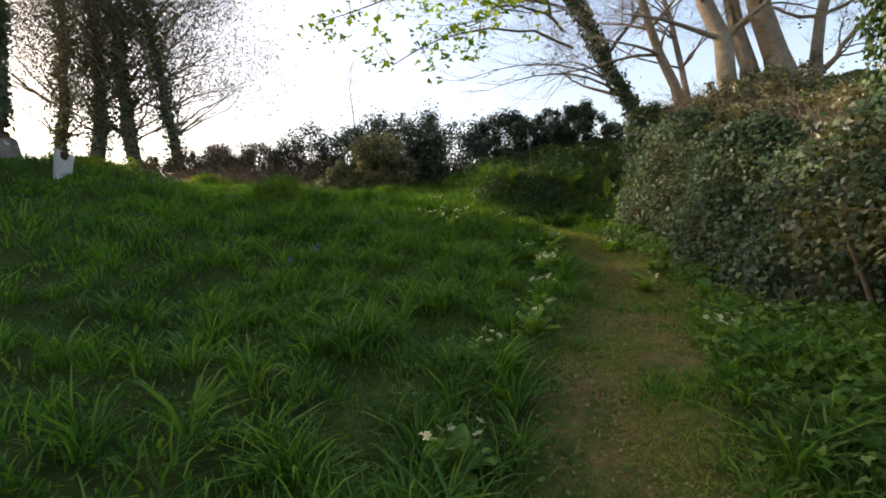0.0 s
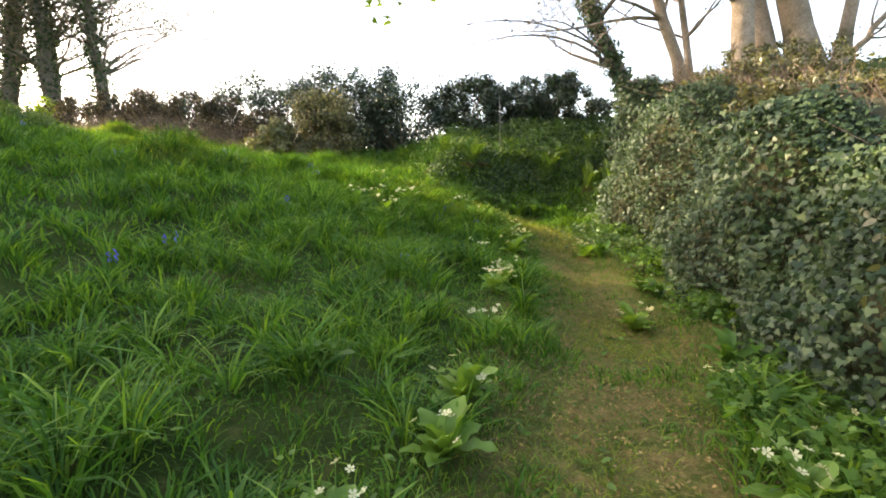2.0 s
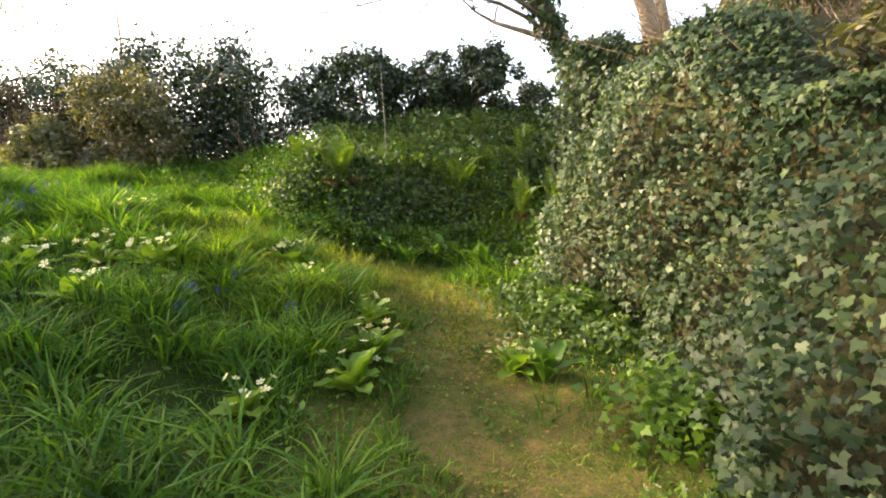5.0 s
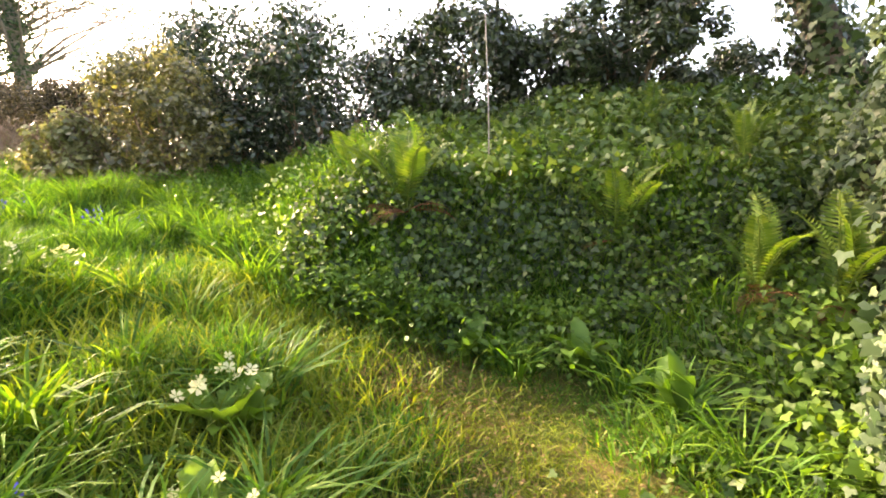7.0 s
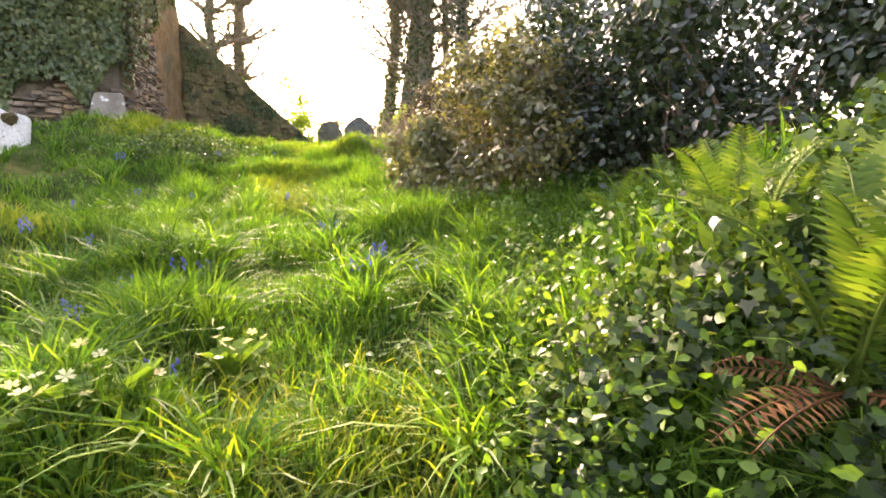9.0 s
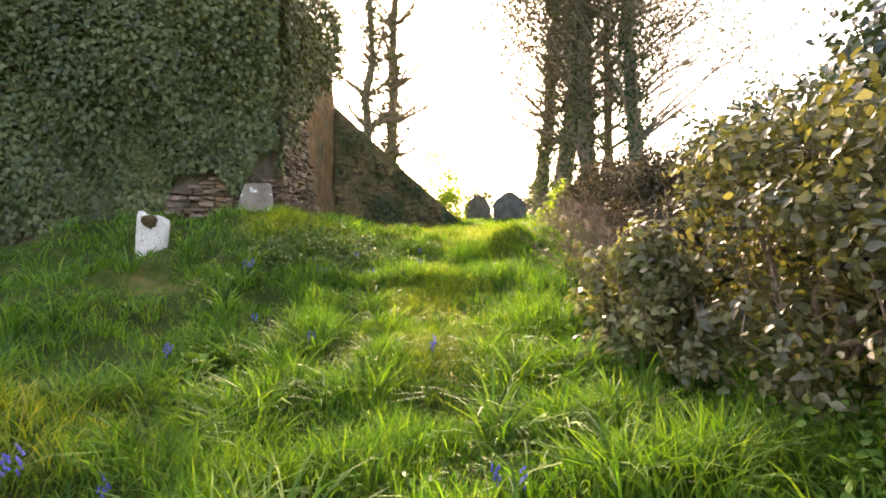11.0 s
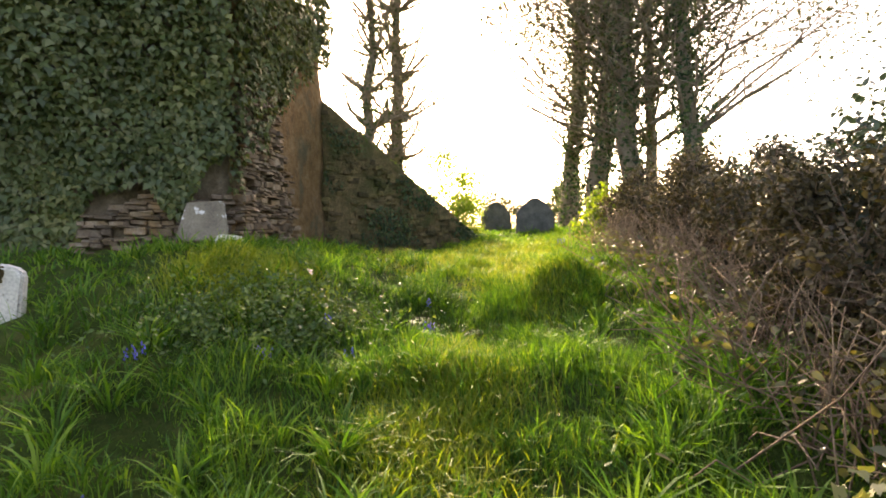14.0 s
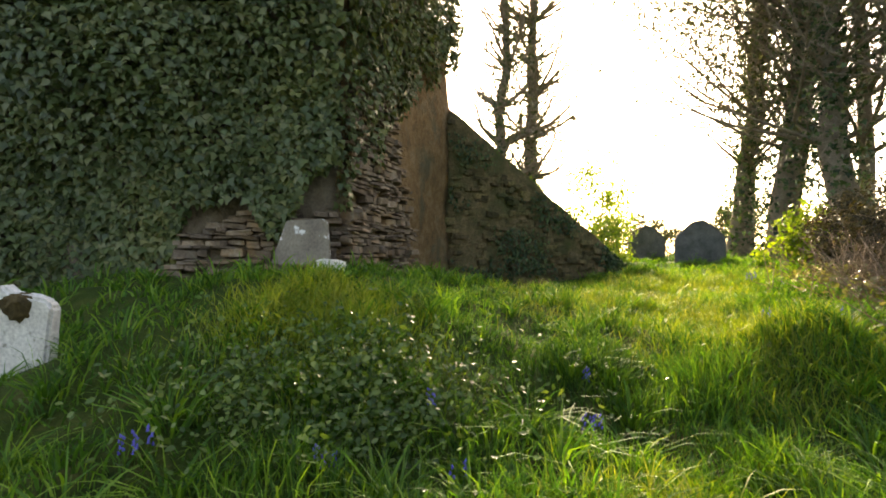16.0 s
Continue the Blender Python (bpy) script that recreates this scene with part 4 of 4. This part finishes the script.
def bell_head():
    """Drooping bells down one side of a bent stem tip."""
    parts = []
    for k in range(7):
        z = .3 - .022 * k
        c = np.array([.012 * (k % 2 * 2 - 1) + .02 - .004 * k, .012 * ((k // 2) % 2 * 2 - 1), z])
        v, t = tube([c, c + (.004, 0, -.012), c + (.006, 0, -.03)], [.003, .009, .013], 5, False)
        parts.append((v, t))
    return mesh_np("flower_head", *join(parts), BLUEBELL)


BELLS = bell_head()
BELL_STEM = mesh_np("stem", *tube([(0, 0, -.02), (.005, 0, .15), (.012, 0, .27), (.025, 0, .31)], [.004, .0035, .003, .002], 4), HERB)


def bluebell(seed, stems):
    r = random.Random(seed)
    ob = thing("bluebell", None, "violet blue bluebells with strap leaves in the grass", "flower", "bluebells in the grass")
    for k in range(stems):
        m = pose(r.uniform(-.1, .1), r.uniform(-.1, .1), 0, r.uniform(-12, 12), r.uniform(-12, 12), r.uniform(0, 360)) @ Matrix.Scale(r.uniform(.8, 1.1), 4)
        st = child("stem", BELL_STEM, ob)
        st.matrix_basis = m
        child("flower_head", BELLS, st, "violet blue drooping bells")
    child("leaf_tuft", mesh_np("leaf_tuft", *strap(.3, .014, 1.0, 9), GRASS), ob)
    return ob


def frond_mesh(material, length=.62, pairs=26):
    """An arching fern frond along y with toothed leaflets on both sides."""
    P, N, T, S = [], [], [], []
    spine = []
    for i in range(pairs + 1):
        f = i / pairs
        spine.append((0, length * (f - .12 * f * f), length * (.55 * f - .42 * f ** 2.4)))
    for i in range(2, pairs + 1):
        f = i / pairs
        size = length * .14 * math.sin(math.pi * (f * .86 + .1)) ** .8 + .008
        for s in (-1, 1):
            P.append(spine[i]), N.append((0, -.3, 1)), T.append((s, .45, -.1)), S.append(size)
    narrow = (DIAMOND[0] * (.34, 1, 1), DIAMOND[1])
    return mesh_np("frond", *join([leaves(narrow, np.array(P), np.array(N, float), np.array(T, float), np.array(S)), tube(spine, np.linspace(.006, .002, len(spine)), 4)]), material)


FROND, DEAD_FROND = frond_mesh(FERN), frond_mesh(FERN_OLD, .5, 16)


def fern(x, y, scale, count, dead, seed, lift=0.0, tall=1.0):
    r = random.Random(seed)
    ob = thing("fern", None, "bright green fern with old rusty fronds at its foot" if dead else "bright green fern growing on the bank", "fern", "ferns on the bank")
    ob.matrix_world = pose(x, y, float(land(x, y)) + lift)
    for k in range(count):
        f = child("frond", FROND, ob)
        f.matrix_basis = pose(0, 0, 0, r.uniform(28, 66) * tall, r.uniform(-12, 12), k * 360 / count + r.uniform(-15, 15)) @ Matrix.Scale(scale * r.uniform(.75, 1.1), 4)
    for k in range(dead):
        f = child("dead_frond", DEAD_FROND, ob, "rusty brown dead frond")
        f.matrix_basis = pose(0, -.05, .02, r.uniform(-38, 4), r.uniform(-25, 25), 180 + r.uniform(-75, 75)) @ Matrix.Scale(scale * r.uniform(.45, .7), 4)
    return ob


for k, (x, y, s, c, d, z, tl) in enumerate([(1.66, 11.97, 1.25, 12, 6, .2, 1.25), (1.15, 12.5, .85, 9, 0, .0, 1), (3.05, 11.95, 1.15, 9, 1, .25, 1.1), (3.74, 11.5, 1.0, 9, 7, .05, 1.25), (4.05, 11.3, 1.1, 9, 7, .1, 1.2), (3.95, 12.2, .75, 7, 1, .25, 1.1), (.3, 13.15, .75, 6, 0, .1, 1),
                                           (2.4, 12.7, .8, 8, 0, 0, 1), (1.4, 12.2, .8, 8, 0, .05, 1.1), (.75, 12.9, .65, 6, 0, 0, 1), (3.5, 13.0, .8, 7, 0, 0, 1)]):
    fern(x, y, s, c, d, 80 + k, z, tl)

PRIMROSES = [(.36, 3.62), (.88, 4.49), (2.1, 3.75), (2.54, 4.95), (2.5, 6.3), (1.32, 6.41), (1.35, 8.17), (1.85, 8.5), (2.85, 8.8), (1.53, 7.14), (3.05, 7.4), (.49, 9.48), (-.25, 9.38), (-.02, 10.72), (1.95, 8.85),
             (.05, 9.63), (.61, 9.29), (1.3, 10.22), (1.95, 9.35), (1.46, 9.74), (-.19, 11.11), (-.05, 10.55), (-4.0, 11.15), (1.43, 6.83), (.1, 2.43), (2.55, 4.2), (1.15, 5.6), (.2, 9.0), (.75, 4.0)]
BLUEBELLS = [(.95, 9.33), (.6, 7.11), (-1.71, 6.06), (.52, 6.77), (.85, 8.95), (.74, 9.27), (1.4, 9.14), (.98, 9.53), (-0.72, 12.06), (-1.20, 11.34), (-0.17, 10.87), (-1.09, 10.66), (-1.30, 10.9), (-1.72, 12.34), (-0.93, 12.3), (-0.55, 12.4),
             (-2.28, 10.83), (-2.45, 10.55), (-1.30, 11.2), (-4.40, 10.98), (-4.10, 11.96), (-5.07, 11.59), (-3.44, 12.73), (-6.39, 11.7), (-6.69, 13.09), (-6.16, 13.13), (-6.52, 13.85), (-7.00, 14.01), (-8.34, 16.44), (-10.66, 18.3), (-10.30, 18.5), (-7.42, 16.38), (-6.32, 12.5), (-1.00, 8.3), (-1.60, 6.6)]
first = [primrose(1, 9), primrose(2, 6), primrose(3, 12)]
for k, (x, y) in enumerate(PRIMROSES):
    m = pose(x, y, float(land(x, y)) + .01, 0, 0, k * 71) @ Matrix.Scale(.95 + .4 * ((k * 37) % 10) / 10, 4)
    if k < 3:
        first[k].matrix_world = m
    else:
        c = copy_thing(first[k % 3], m)
        c.matrix_basis = m
first = [bluebell(1, 2), bluebell(2, 3), bluebell(3, 4)]
for k, (x, y) in enumerate(BLUEBELLS):
    m = pose(x, y, float(land(x, y)), 0, 0, k * 53) @ Matrix.Scale(.5 + .03 * (k % 5), 4)
    if k < 3:
        first[k].matrix_world = m
    else:
        copy_thing(first[k % 3], m).matrix_basis = m

DOCK_LEAVES = [leaf_blade(L, W, A, HERB, "leaf", .7, .004, 7) for L, W, A in ((.3, .085, .9), (.26, .075, 1.2), (.32, .08, .6))]
TONGUES = [leaf_blade(L, .045, A, FERN, "leaf", .45, 0, 7) for L, A in ((.3, 1.2), (.34, .9))]


def leafy_plant(x, y, leaves_of, count, seed, label, size=1.0, name="dock_plant"):
    r = random.Random(seed)
    ob = thing(name, None, label, "plant")
    ob.matrix_world = pose(x, y, float(land(x, y)) + .01)
    for k in range(count):
        l = child("leaf", leaves_of[k % len(leaves_of)], ob)
        l.matrix_basis = pose(0, 0, 0, r.uniform(15, 60), r.uniform(-15, 15), k * 137.5 + r.uniform(-15, 15)) @ Matrix.Scale(size * r.uniform(.7, 1.1), 4)


for k, (x, y, s) in enumerate([(3.0, 8.6, 1.0), (3.1, 7.1, .9), (1.6, 11.45, 1.0), (2.75, 11.35, 1.3), (.11, 4.76, .8), (2.75, 5.3, 1.1), (2.1, 11.4, 1.15), (1.35, 11.6, 1.1), (3.1, 10.9, 1.2)]):
    leafy_plant(x, y, DOCK_LEAVES, 10, 100 + k, "broad leaved green dock plant", s)
for k, (x, y, s) in enumerate([(3.0, 3.3, 1.1), (1.9, 11.75, .8), (2.1, 11.7, .7), (1.0, 12.35, .9), (-5.4, 14.6, .8)]):
    leafy_plant(x, y, TONGUES, 8, 120 + k, "upright yellow green strap leaves", s, "strap_leaved_plant")


def ground_cover():
    """Low leafy growth: ivy and herbs over the bank, the verge under the wall, the mound and the high ground."""
    def patch(n, x, y, lo, hi, shape, size, name, material, label, up=.9):
        p = on_land(x, y)
        e = .08
        slope = np.stack([land(x - e, y) - land(x + e, y), land(x, y - e) - land(x, y + e), np.full(n, 2 * e)], 1)
        g = unit(slope)
        p = p + g * rng.uniform(lo, hi, n)[:, None]
        nrm = g * up + rng.normal(0, .6, (n, 3))
        tip = np.stack([rng.normal(0, 1, n), rng.normal(0, 1, n), rng.normal(-.5, .4, n)], 1)
        thing(name, mesh_np(name, *leaves(shape, p, nrm, tip, rng.uniform(*size, n)), material), label, "ground cover", kind="stuff")

    n = 21000
    x = rng.uniform(.9, 4.6, n)
    y = 11.95 + .9 * np.maximum(0, 1 - x) + rng.normal(.1, .24, n)
    ok = np.sin(5.1 * x + 3 * y) + np.sin(8.3 * y - 4.7 * x + 1) + rng.normal(0, .6, n) > -.75
    x, y = x[ok], y[ok]
    half = rng.random(len(x)) < .55
    patch(int(half.sum()), x[half], y[half], -.02, .24, LOBED, (.02, .05), "bank_creeper", BANK_LEAF, "small mid green creeper leaves among the bank's ivy", .5)
    x, y = x[~half], y[~half]
    patch(len(x), x, y, -.02, .22, LOBED, (.022, .065), "bank_ivy", IVY, "dark ivy covering the low bank behind the path")
    n = 15000
    x = -1.6 + 5.8 * rng.random(n) ** 1.35
    y = 11.9 + .9 * np.maximum(0, 1 - x) + np.abs(rng.normal(0, 1, n)) * np.where(rng.random(n) < .25, -.3, 1.0)
    ok = np.sin(3.1 * x + 5 * y) + np.sin(6.3 * y - 3.7 * x + 1) + rng.normal(0, .6, n) > -.3
    x, y = x[ok], y[ok]
    patch(len(x), x, y, .0, .3, OVATE, (.018, .058), "bank_herbs", HERB, "leafy green herbs on and below the bank")
    n = 22000
    y = rng.uniform(-1.5, 11.8, n)
    x = wall_foot(y) + .05 - np.abs(rng.normal(0, .32, n)) * np.where(y < 5, 1.9, .75)
    ok = (way_off(x, y, TRODDEN) > .5) & ((y < 4.8) | (y > 10.3) | (np.sin(4.1 * y) + rng.normal(0, .5, n) > .75))
    patch(int(ok.sum()), x[ok], y[ok], .02, .22, LOBED, (.03, .07), "verge_herbs", HERB, "leafy herbs and ivy at the foot of the ivy wall")
    n = 8000
    x = rng.uniform(.6, 4.0, n)
    y = 11.85 + .9 * np.maximum(0, 1 - x) - np.abs(rng.normal(0, .22, n))
    ok = np.sin(4.7 * x + 1) + np.sin(5.3 * y - 2 * x) + rng.normal(0, .4, n) > -.2
    patch(int(ok.sum()), x[ok], y[ok], .0, .28, OVATE, (.018, .05), "bank_foot_herbs", HERB, "mixed green herbs standing along the foot of the bank", .5)
    n = 2600
    x = rng.uniform(.4, 4.0, n)
    y = 11.9 + .9 * np.maximum(0, 1 - x) + rng.normal(.15, .4, n)
    ok = np.sin(3.7 * x + 1) + np.sin(4.3 * y + 2 * x) > .1
    patch(int(ok.sum()), x[ok], y[ok], .08, .3, OVATE, (.025, .055), "bank_nettles", HERB, "pale green nettle like leaves standing out of the bank's ivy", .6)
    n = 14000
    x, y = rng.uniform(1.3, 5.4, n), 12.2 + 2.0 * rng.random(n) ** 1.3
    patch(n, x, y, .0, .3, LOBED, (.03, .08), "slope_ivy", BANK_LEAF, "dark ivy and creeper over the rising ground below the hedge", .5)
    n = 9000
    y = 8.8 + 3.1 * rng.random(n) ** .7
    x = wall_foot(y) - np.abs(rng.normal(0, .4, n))
    patch(n, x, y, .0, .1, LOBED, (.022, .055), "creeping_ivy", BANK_LEAF, "small creeping ivy spilling onto the path")
    n = 2800
    x, y = -6.8 + rng.normal(0, .26, n), 12.6 + rng.normal(0, .48, n)
    patch(n, x, y, .04, .26, OVATE, (.025, .055), "nettle_patch", BANK_LEAF, "dark nettle like leaves over the grave mound", .7)
    n = 16000
    y = rng.uniform(2, 14.5, n)
    x = wall_foot(y) + .9 + np.abs(rng.normal(0, 1.3, n))
    patch(n, x, y, .0, .3, OVATE, (.035, .085), "high_ground_scrub", BRAMBLE, "dry olive scrub on the high ground behind the ivy wall", .6)
    n = 9000
    s = rng.random(n)
    x = -1.5 - 9 * s + rng.normal(0, .5, n)
    y = 14.3 + 5.4 * s + rng.normal(.2, .5, n)
    patch(n, x, y, .0, .35, OVATE, (.05, .1), "hedge_foot_scrub", BRAMBLE, "dry leaves and low brambles at the foot of the hedge", .5)
    # loose dry stems on the hedge foot and over the wall's top
    parts = []
    for _ in range(2400):
        s = rng.random()
        if rng.random() < .7:
            q = np.array([-3.2 - 6.5 * s + rng.normal(0, .45), 14.9 + 4.4 * s + rng.normal(0, .35), 0])
        else:
            yy = rng.uniform(5, 11.5)
            q = np.array([wall_foot(yy) + 1.0 + rng.uniform(0, .7), yy, 0])
        q[2] = land(q[0], q[1])
        e = q + np.array([rng.normal(0, .35), rng.normal(0, .35), rng.uniform(.1, .85)])
        parts.append(tube([q, (q + e) / 2 + rng.normal(0, .1, 3), e + (0, 0, -.1)], [.007, .005, .003], 3))
    thing("dry_stems", mesh_np("dry_stems", *join(parts), TWIG), "dry brown bramble stems tangled in the hedge foot", "stems", kind="stuff")


ground_cover()

# ---- grass ----
def meadow():
    walked = np.concatenate([TRODDEN, FAINT])

    def sample(n, reach, power):
        """Places near the walked line, thinning out away from it."""
        i = rng.integers(0, len(walked) - 1, n)
        f = rng.random((n, 1))
        p = walked[i] * (1 - f) + walked[i + 1] * f
        a, d = rng.uniform(0, 2 * np.pi, n), reach * rng.random(n) ** power
        p = p + np.stack([np.cos(a), np.sin(a)], 1) * d[:, None]
        return p[:, 0], p[:, 1]

    def fits(x, y):
        ok = (x < wall_foot(y) + .1) & (y > -2.5) & (np.hypot(x + 6.4, y - 10.7) > .2)
        ok &= ~((x < -9.9) & (y < 12.6)) & ~((x < -10.0) & (y - 12.4 < -.56 * (x + 10.0))) & ~((x < -12.9 - .25 * (y - 14.2)) & (y < 18.2) & (y > 13.5))
        ok &= ~((x > .6) & (y > 12.1))
        return ok

    made = []
    clumps = np.array(PRIMROSES)

    def clear(x, y):
        """Leaves the primroses room."""
        return np.min(np.hypot(x[:, None] - clumps[None, :, 0], y[:, None] - clumps[None, :, 1]), 1) > .15

    # tufts: clusters of blades that lean out from their middle
    x, y = sample(19000, 7.5, .75)
    trod, faint = way_off(x, y, TRODDEN), way_off(x, y, FAINT)
    edge = .3 + .16 * np.sin(3.1 * x + 2.3 * y) + .12 * np.sin(7.3 * y - 4 * x)
    bare = (y > 4.8) & (y < 10.3) & (x > 2.5) & (rng.random(len(x)) < .85)
    ok = fits(x, y) & ~bare & (trod > edge) & ((faint > .15) | (rng.random(len(x)) < .8)) & clear(x, y)
    x, y, trod = x[ok], y[ok], trod[ok]
    d = np.minimum(trod, faint[ok])
    per = 14
    n = len(x)
    lush = .8 + .75 * np.sin(2.1 * x + 1.4 * y) * np.sin(1.7 * x - 2.3 * y + 1) + .3 * np.sin(5 * x + 1) * np.sin(4.6 * y)
    lush = (.35 + .55 * lush) * (.25 + 1.15 * tussocks(x, y))
    lush = np.clip(lush, .2, 1.7) * np.clip(.35 + trod, .4, 1) * rng.uniform(.7, 1.15, n)
    a = rng.uniform(0, 2 * np.pi, (n, per))
    rad = rng.uniform(0, .09, (n, per)) * (1 + .15 * d[:, None])
    bx, by = x[:, None] + np.cos(a) * rad, y[:, None] + np.sin(a) * rad
    h = (rng.uniform(.08, .24, (n, per)) * lush[:, None] * (1 + .03 * d[:, None])).ravel()
    w = (rng.uniform(.005, .012, (n, per)) * (1 + .22 * d[:, None])).ravel()
    made.append(blades(on_land(bx.ravel(), by.ravel(), .01), h, w, rng.uniform(.2, 1.2, n * per), (a + rng.normal(0, .6, (n, per))).ravel()))
    # coarse arching tufts
    x, y = sample(3400, 5.0, .8)
    ok = fits(x, y) & (way_off(x, y, TRODDEN) > .6) & (way_off(x, y, FAINT) > .35) & clear(x, y) & (tussocks(x, y) > .35) & ((y < 4.8) | (y > 10.3) | (x < 2.5))
    x, y = x[ok], y[ok]
    n, per = len(x), 30
    a = rng.uniform(0, 2 * np.pi, (n, per))
    rad = rng.uniform(0, .07, (n, per))
    h = (rng.uniform(.2, .42, (n, per)) * rng.uniform(.6, 1.1, (n, 1)) * (1 - .45 * smooth(-6.5, -7.5, x))[:, None]).ravel()
    made.append(blades(on_land((x[:, None] + np.cos(a) * rad).ravel(), (y[:, None] + np.sin(a) * rad).ravel(), .01), h, rng.uniform(.009, .018, n * per), rng.uniform(.5, 1.5, n * per), a.ravel()))
    # short turf between them
    x, y = sample(120000, 4.6, .9)
    trod = way_off(x, y, TRODDEN)
    ok = fits(x, y) & ((trod > .5) | (rng.random(len(x)) < .8))
    x, y = x[ok], y[ok]
    n = len(x)
    low = np.where(way_off(x, y, TRODDEN) < .45, .4, 1.0)
    dd = np.minimum(way_off(x, y, TRODDEN), way_off(x, y, FAINT))
    made.append(blades(on_land(x, y, .01), rng.uniform(.03, .1, n) * low, rng.uniform(.003, .007, n) * (1 + .3 * dd), rng.uniform(.3, 1.4, n), fine=False))
    # long blades on the bank behind the path
    n = 15000
    x = -2.0 + 6 * rng.random(n) ** 1.5
    y = 12.0 + .9 * np.maximum(0, 1 - x) + rng.uniform(-.7, 1.4, n) * np.where((x > 1.2) & (rng.random(n) < .8), .35, 1)
    made.append(blades(on_land(x, y, .01), rng.uniform(.15, .4, n), rng.uniform(.006, .012, n), rng.uniform(.2, 1.2, n)))
    # fine dense growth over the slope that climbs to the ruin
    i = rng.integers(0, len(FAINT) - 1, 110000)
    f = rng.random((len(i), 1))
    q = FAINT[i] * (1 - f) + FAINT[i + 1] * f + rng.normal(0, 1.5, (len(i), 2))
    x, y = q[:, 0], q[:, 1]
    ok = fits(x, y) & (x < 1.0 + .4 * np.sin(5 * y)) & (way_off(x, y, TRODDEN) > .5)
    x, y = x[ok], y[ok]
    n = len(x)
    tall = .55 + .45 * np.sin(1.9 * x + .8 * y) * np.sin(2.4 * y - x) + rng.uniform(0, .4, n)
    tall = tall * (.35 + .95 * tussocks(x, y)) * (1 - .5 * smooth(-6.8, -8, x))
    made.append(blades(on_land(x, y, .01), np.clip(tall, .15, 1.5) * .26, rng.uniform(.005, .011, n), rng.uniform(.1, 1.0, n), fine=False))
    thing("grass", mesh_np("grass", *join(made), GRASS), "lush green meadow grass in tufts over the churchyard", "grass", kind="stuff")
    # small herbs low in the grass and over the path
    x, y = sample(30000, 4.0, .8)
    trod = way_off(x, y, TRODDEN)
    patchy = np.sin(2.7 * x + 1.3) * np.sin(2.2 * y + .4) + .5 * np.sin(6.1 * x - 3.3 * y)
    ok = fits(x, y) & (patchy > -.1) & ((trod > .3) | (rng.random(len(x)) < .5))
    x, y, trod = x[ok], y[ok], trod[ok]
    n = len(x)
    pos = on_land(x, y)
    pos[:, 2] += rng.uniform(.005, .09, n) * np.where(trod < .5, .25, 1)
    nrm = np.stack([rng.normal(0, .5, n), rng.normal(0, .5, n), np.ones(n)], 1)
    thing("meadow_herbs", mesh_np("meadow_herbs", *leaves(OVATE, pos, nrm, rng.normal(0, 1, (n, 3)), rng.uniform(.018, .06, n)), HERB), "small round herb leaves low in the grass", "herbs", kind="stuff")
    # short bright grass and moss on the trodden line; yellow tufts paint sunlit tussock tops
    x, y = sample(60000, .75, .8)
    ok = fits(x, y) & (np.sin(3.3 * x + 1.1 * y) + .8 * np.sin(4.1 * y - 2 * x) + rng.normal(0, .5, len(x)) > np.where(y < 8.5, .25, -.4))
    x, y = x[ok], y[ok]
    n = len(x)
    short = [blades(on_land(x, y, .004), rng.uniform(.02, .07, n), rng.uniform(.003, .007, n), rng.uniform(.5, 2.0, n))]
    # tufts at the sunlit spots, the sunlight put into their colour
    for hx, hy, reach, n in ((-7.6, 12.4, .35, 3500), (-2.85, 10.05, .5, 2500), (-5.35, 13.55, .3, 2600), (-4.9, 13.2, .25, 1500), (-7.0, 15.6, .4, 3000), (-3.6, 12.9, .4, 2500), (-9.2, 15.6, .8, 5000), (-11.5, 17.8, .9, 6000), (.9, 10.9, .5, 4000), (1.4, 10.0, .4, 2500)):
        x, y = rng.normal(hx, reach, n), rng.normal(hy, reach, n)
        ok = fits(x, y)
        n = int(ok.sum())
        short.append(blades(on_land(x[ok], y[ok], .01), rng.uniform(.08, .24, n), rng.uniform(.005, .01, n), rng.uniform(.2, 1.2, n)))
    thing("short_grass", mesh_np("short_grass", *join(short), SUNNY), "short yellow green grass and moss along the trodden way, with tufts coloured as sunlit", "grass", kind="stuff")
    # brown fallen leaf bits on the trodden earth
    x, y = sample(60000, 1.3, .8)
    ok = fits(x, y) & (way_off(x, y, TRODDEN) < np.where((y > 4.8) & (y < 8.8) & (x > 2), 1.3, .75)) & (np.sin(2.9 * x + 2 * y) + .7 * np.sin(5.3 * y - 3 * x) + rng.normal(0, .6, len(x)) > -.2)
    x, y = x[ok], y[ok]
    n = len(x)
    pos = on_land(x, y)
    pos[:, 2] += rng.uniform(.006, .035, n)
    nrm = np.stack([rng.normal(0, .45, n), rng.normal(0, .45, n), np.ones(n)], 1)
    thing("leaf_litter", mesh_np("leaf_litter", *leaves(DIAMOND, pos, nrm, rng.normal(0, 1, (n, 3)) * (1, 1, .2), rng.uniform(.01, .028, n)), LITTER), "brown dead leaf bits strewn over the trodden path", "leaf litter", kind="stuff")
    # dry bits on and beside the path
    x, y = sample(48000, 1.0, .7)
    ok = fits(x, y) & (way_off(x, y, TRODDEN) < .85)
    x, y = x[ok], y[ok]
    n = len(x)
    thing("dry_grass", mesh_np("dry_grass", *blades(on_land(x, y, .004), rng.uniform(.015, .05, n), rng.uniform(.002, .005, n), rng.uniform(.8, 2.5, n)), STRAW), "short dry straw bits trodden into the path", "dry grass", kind="stuff")


meadow()
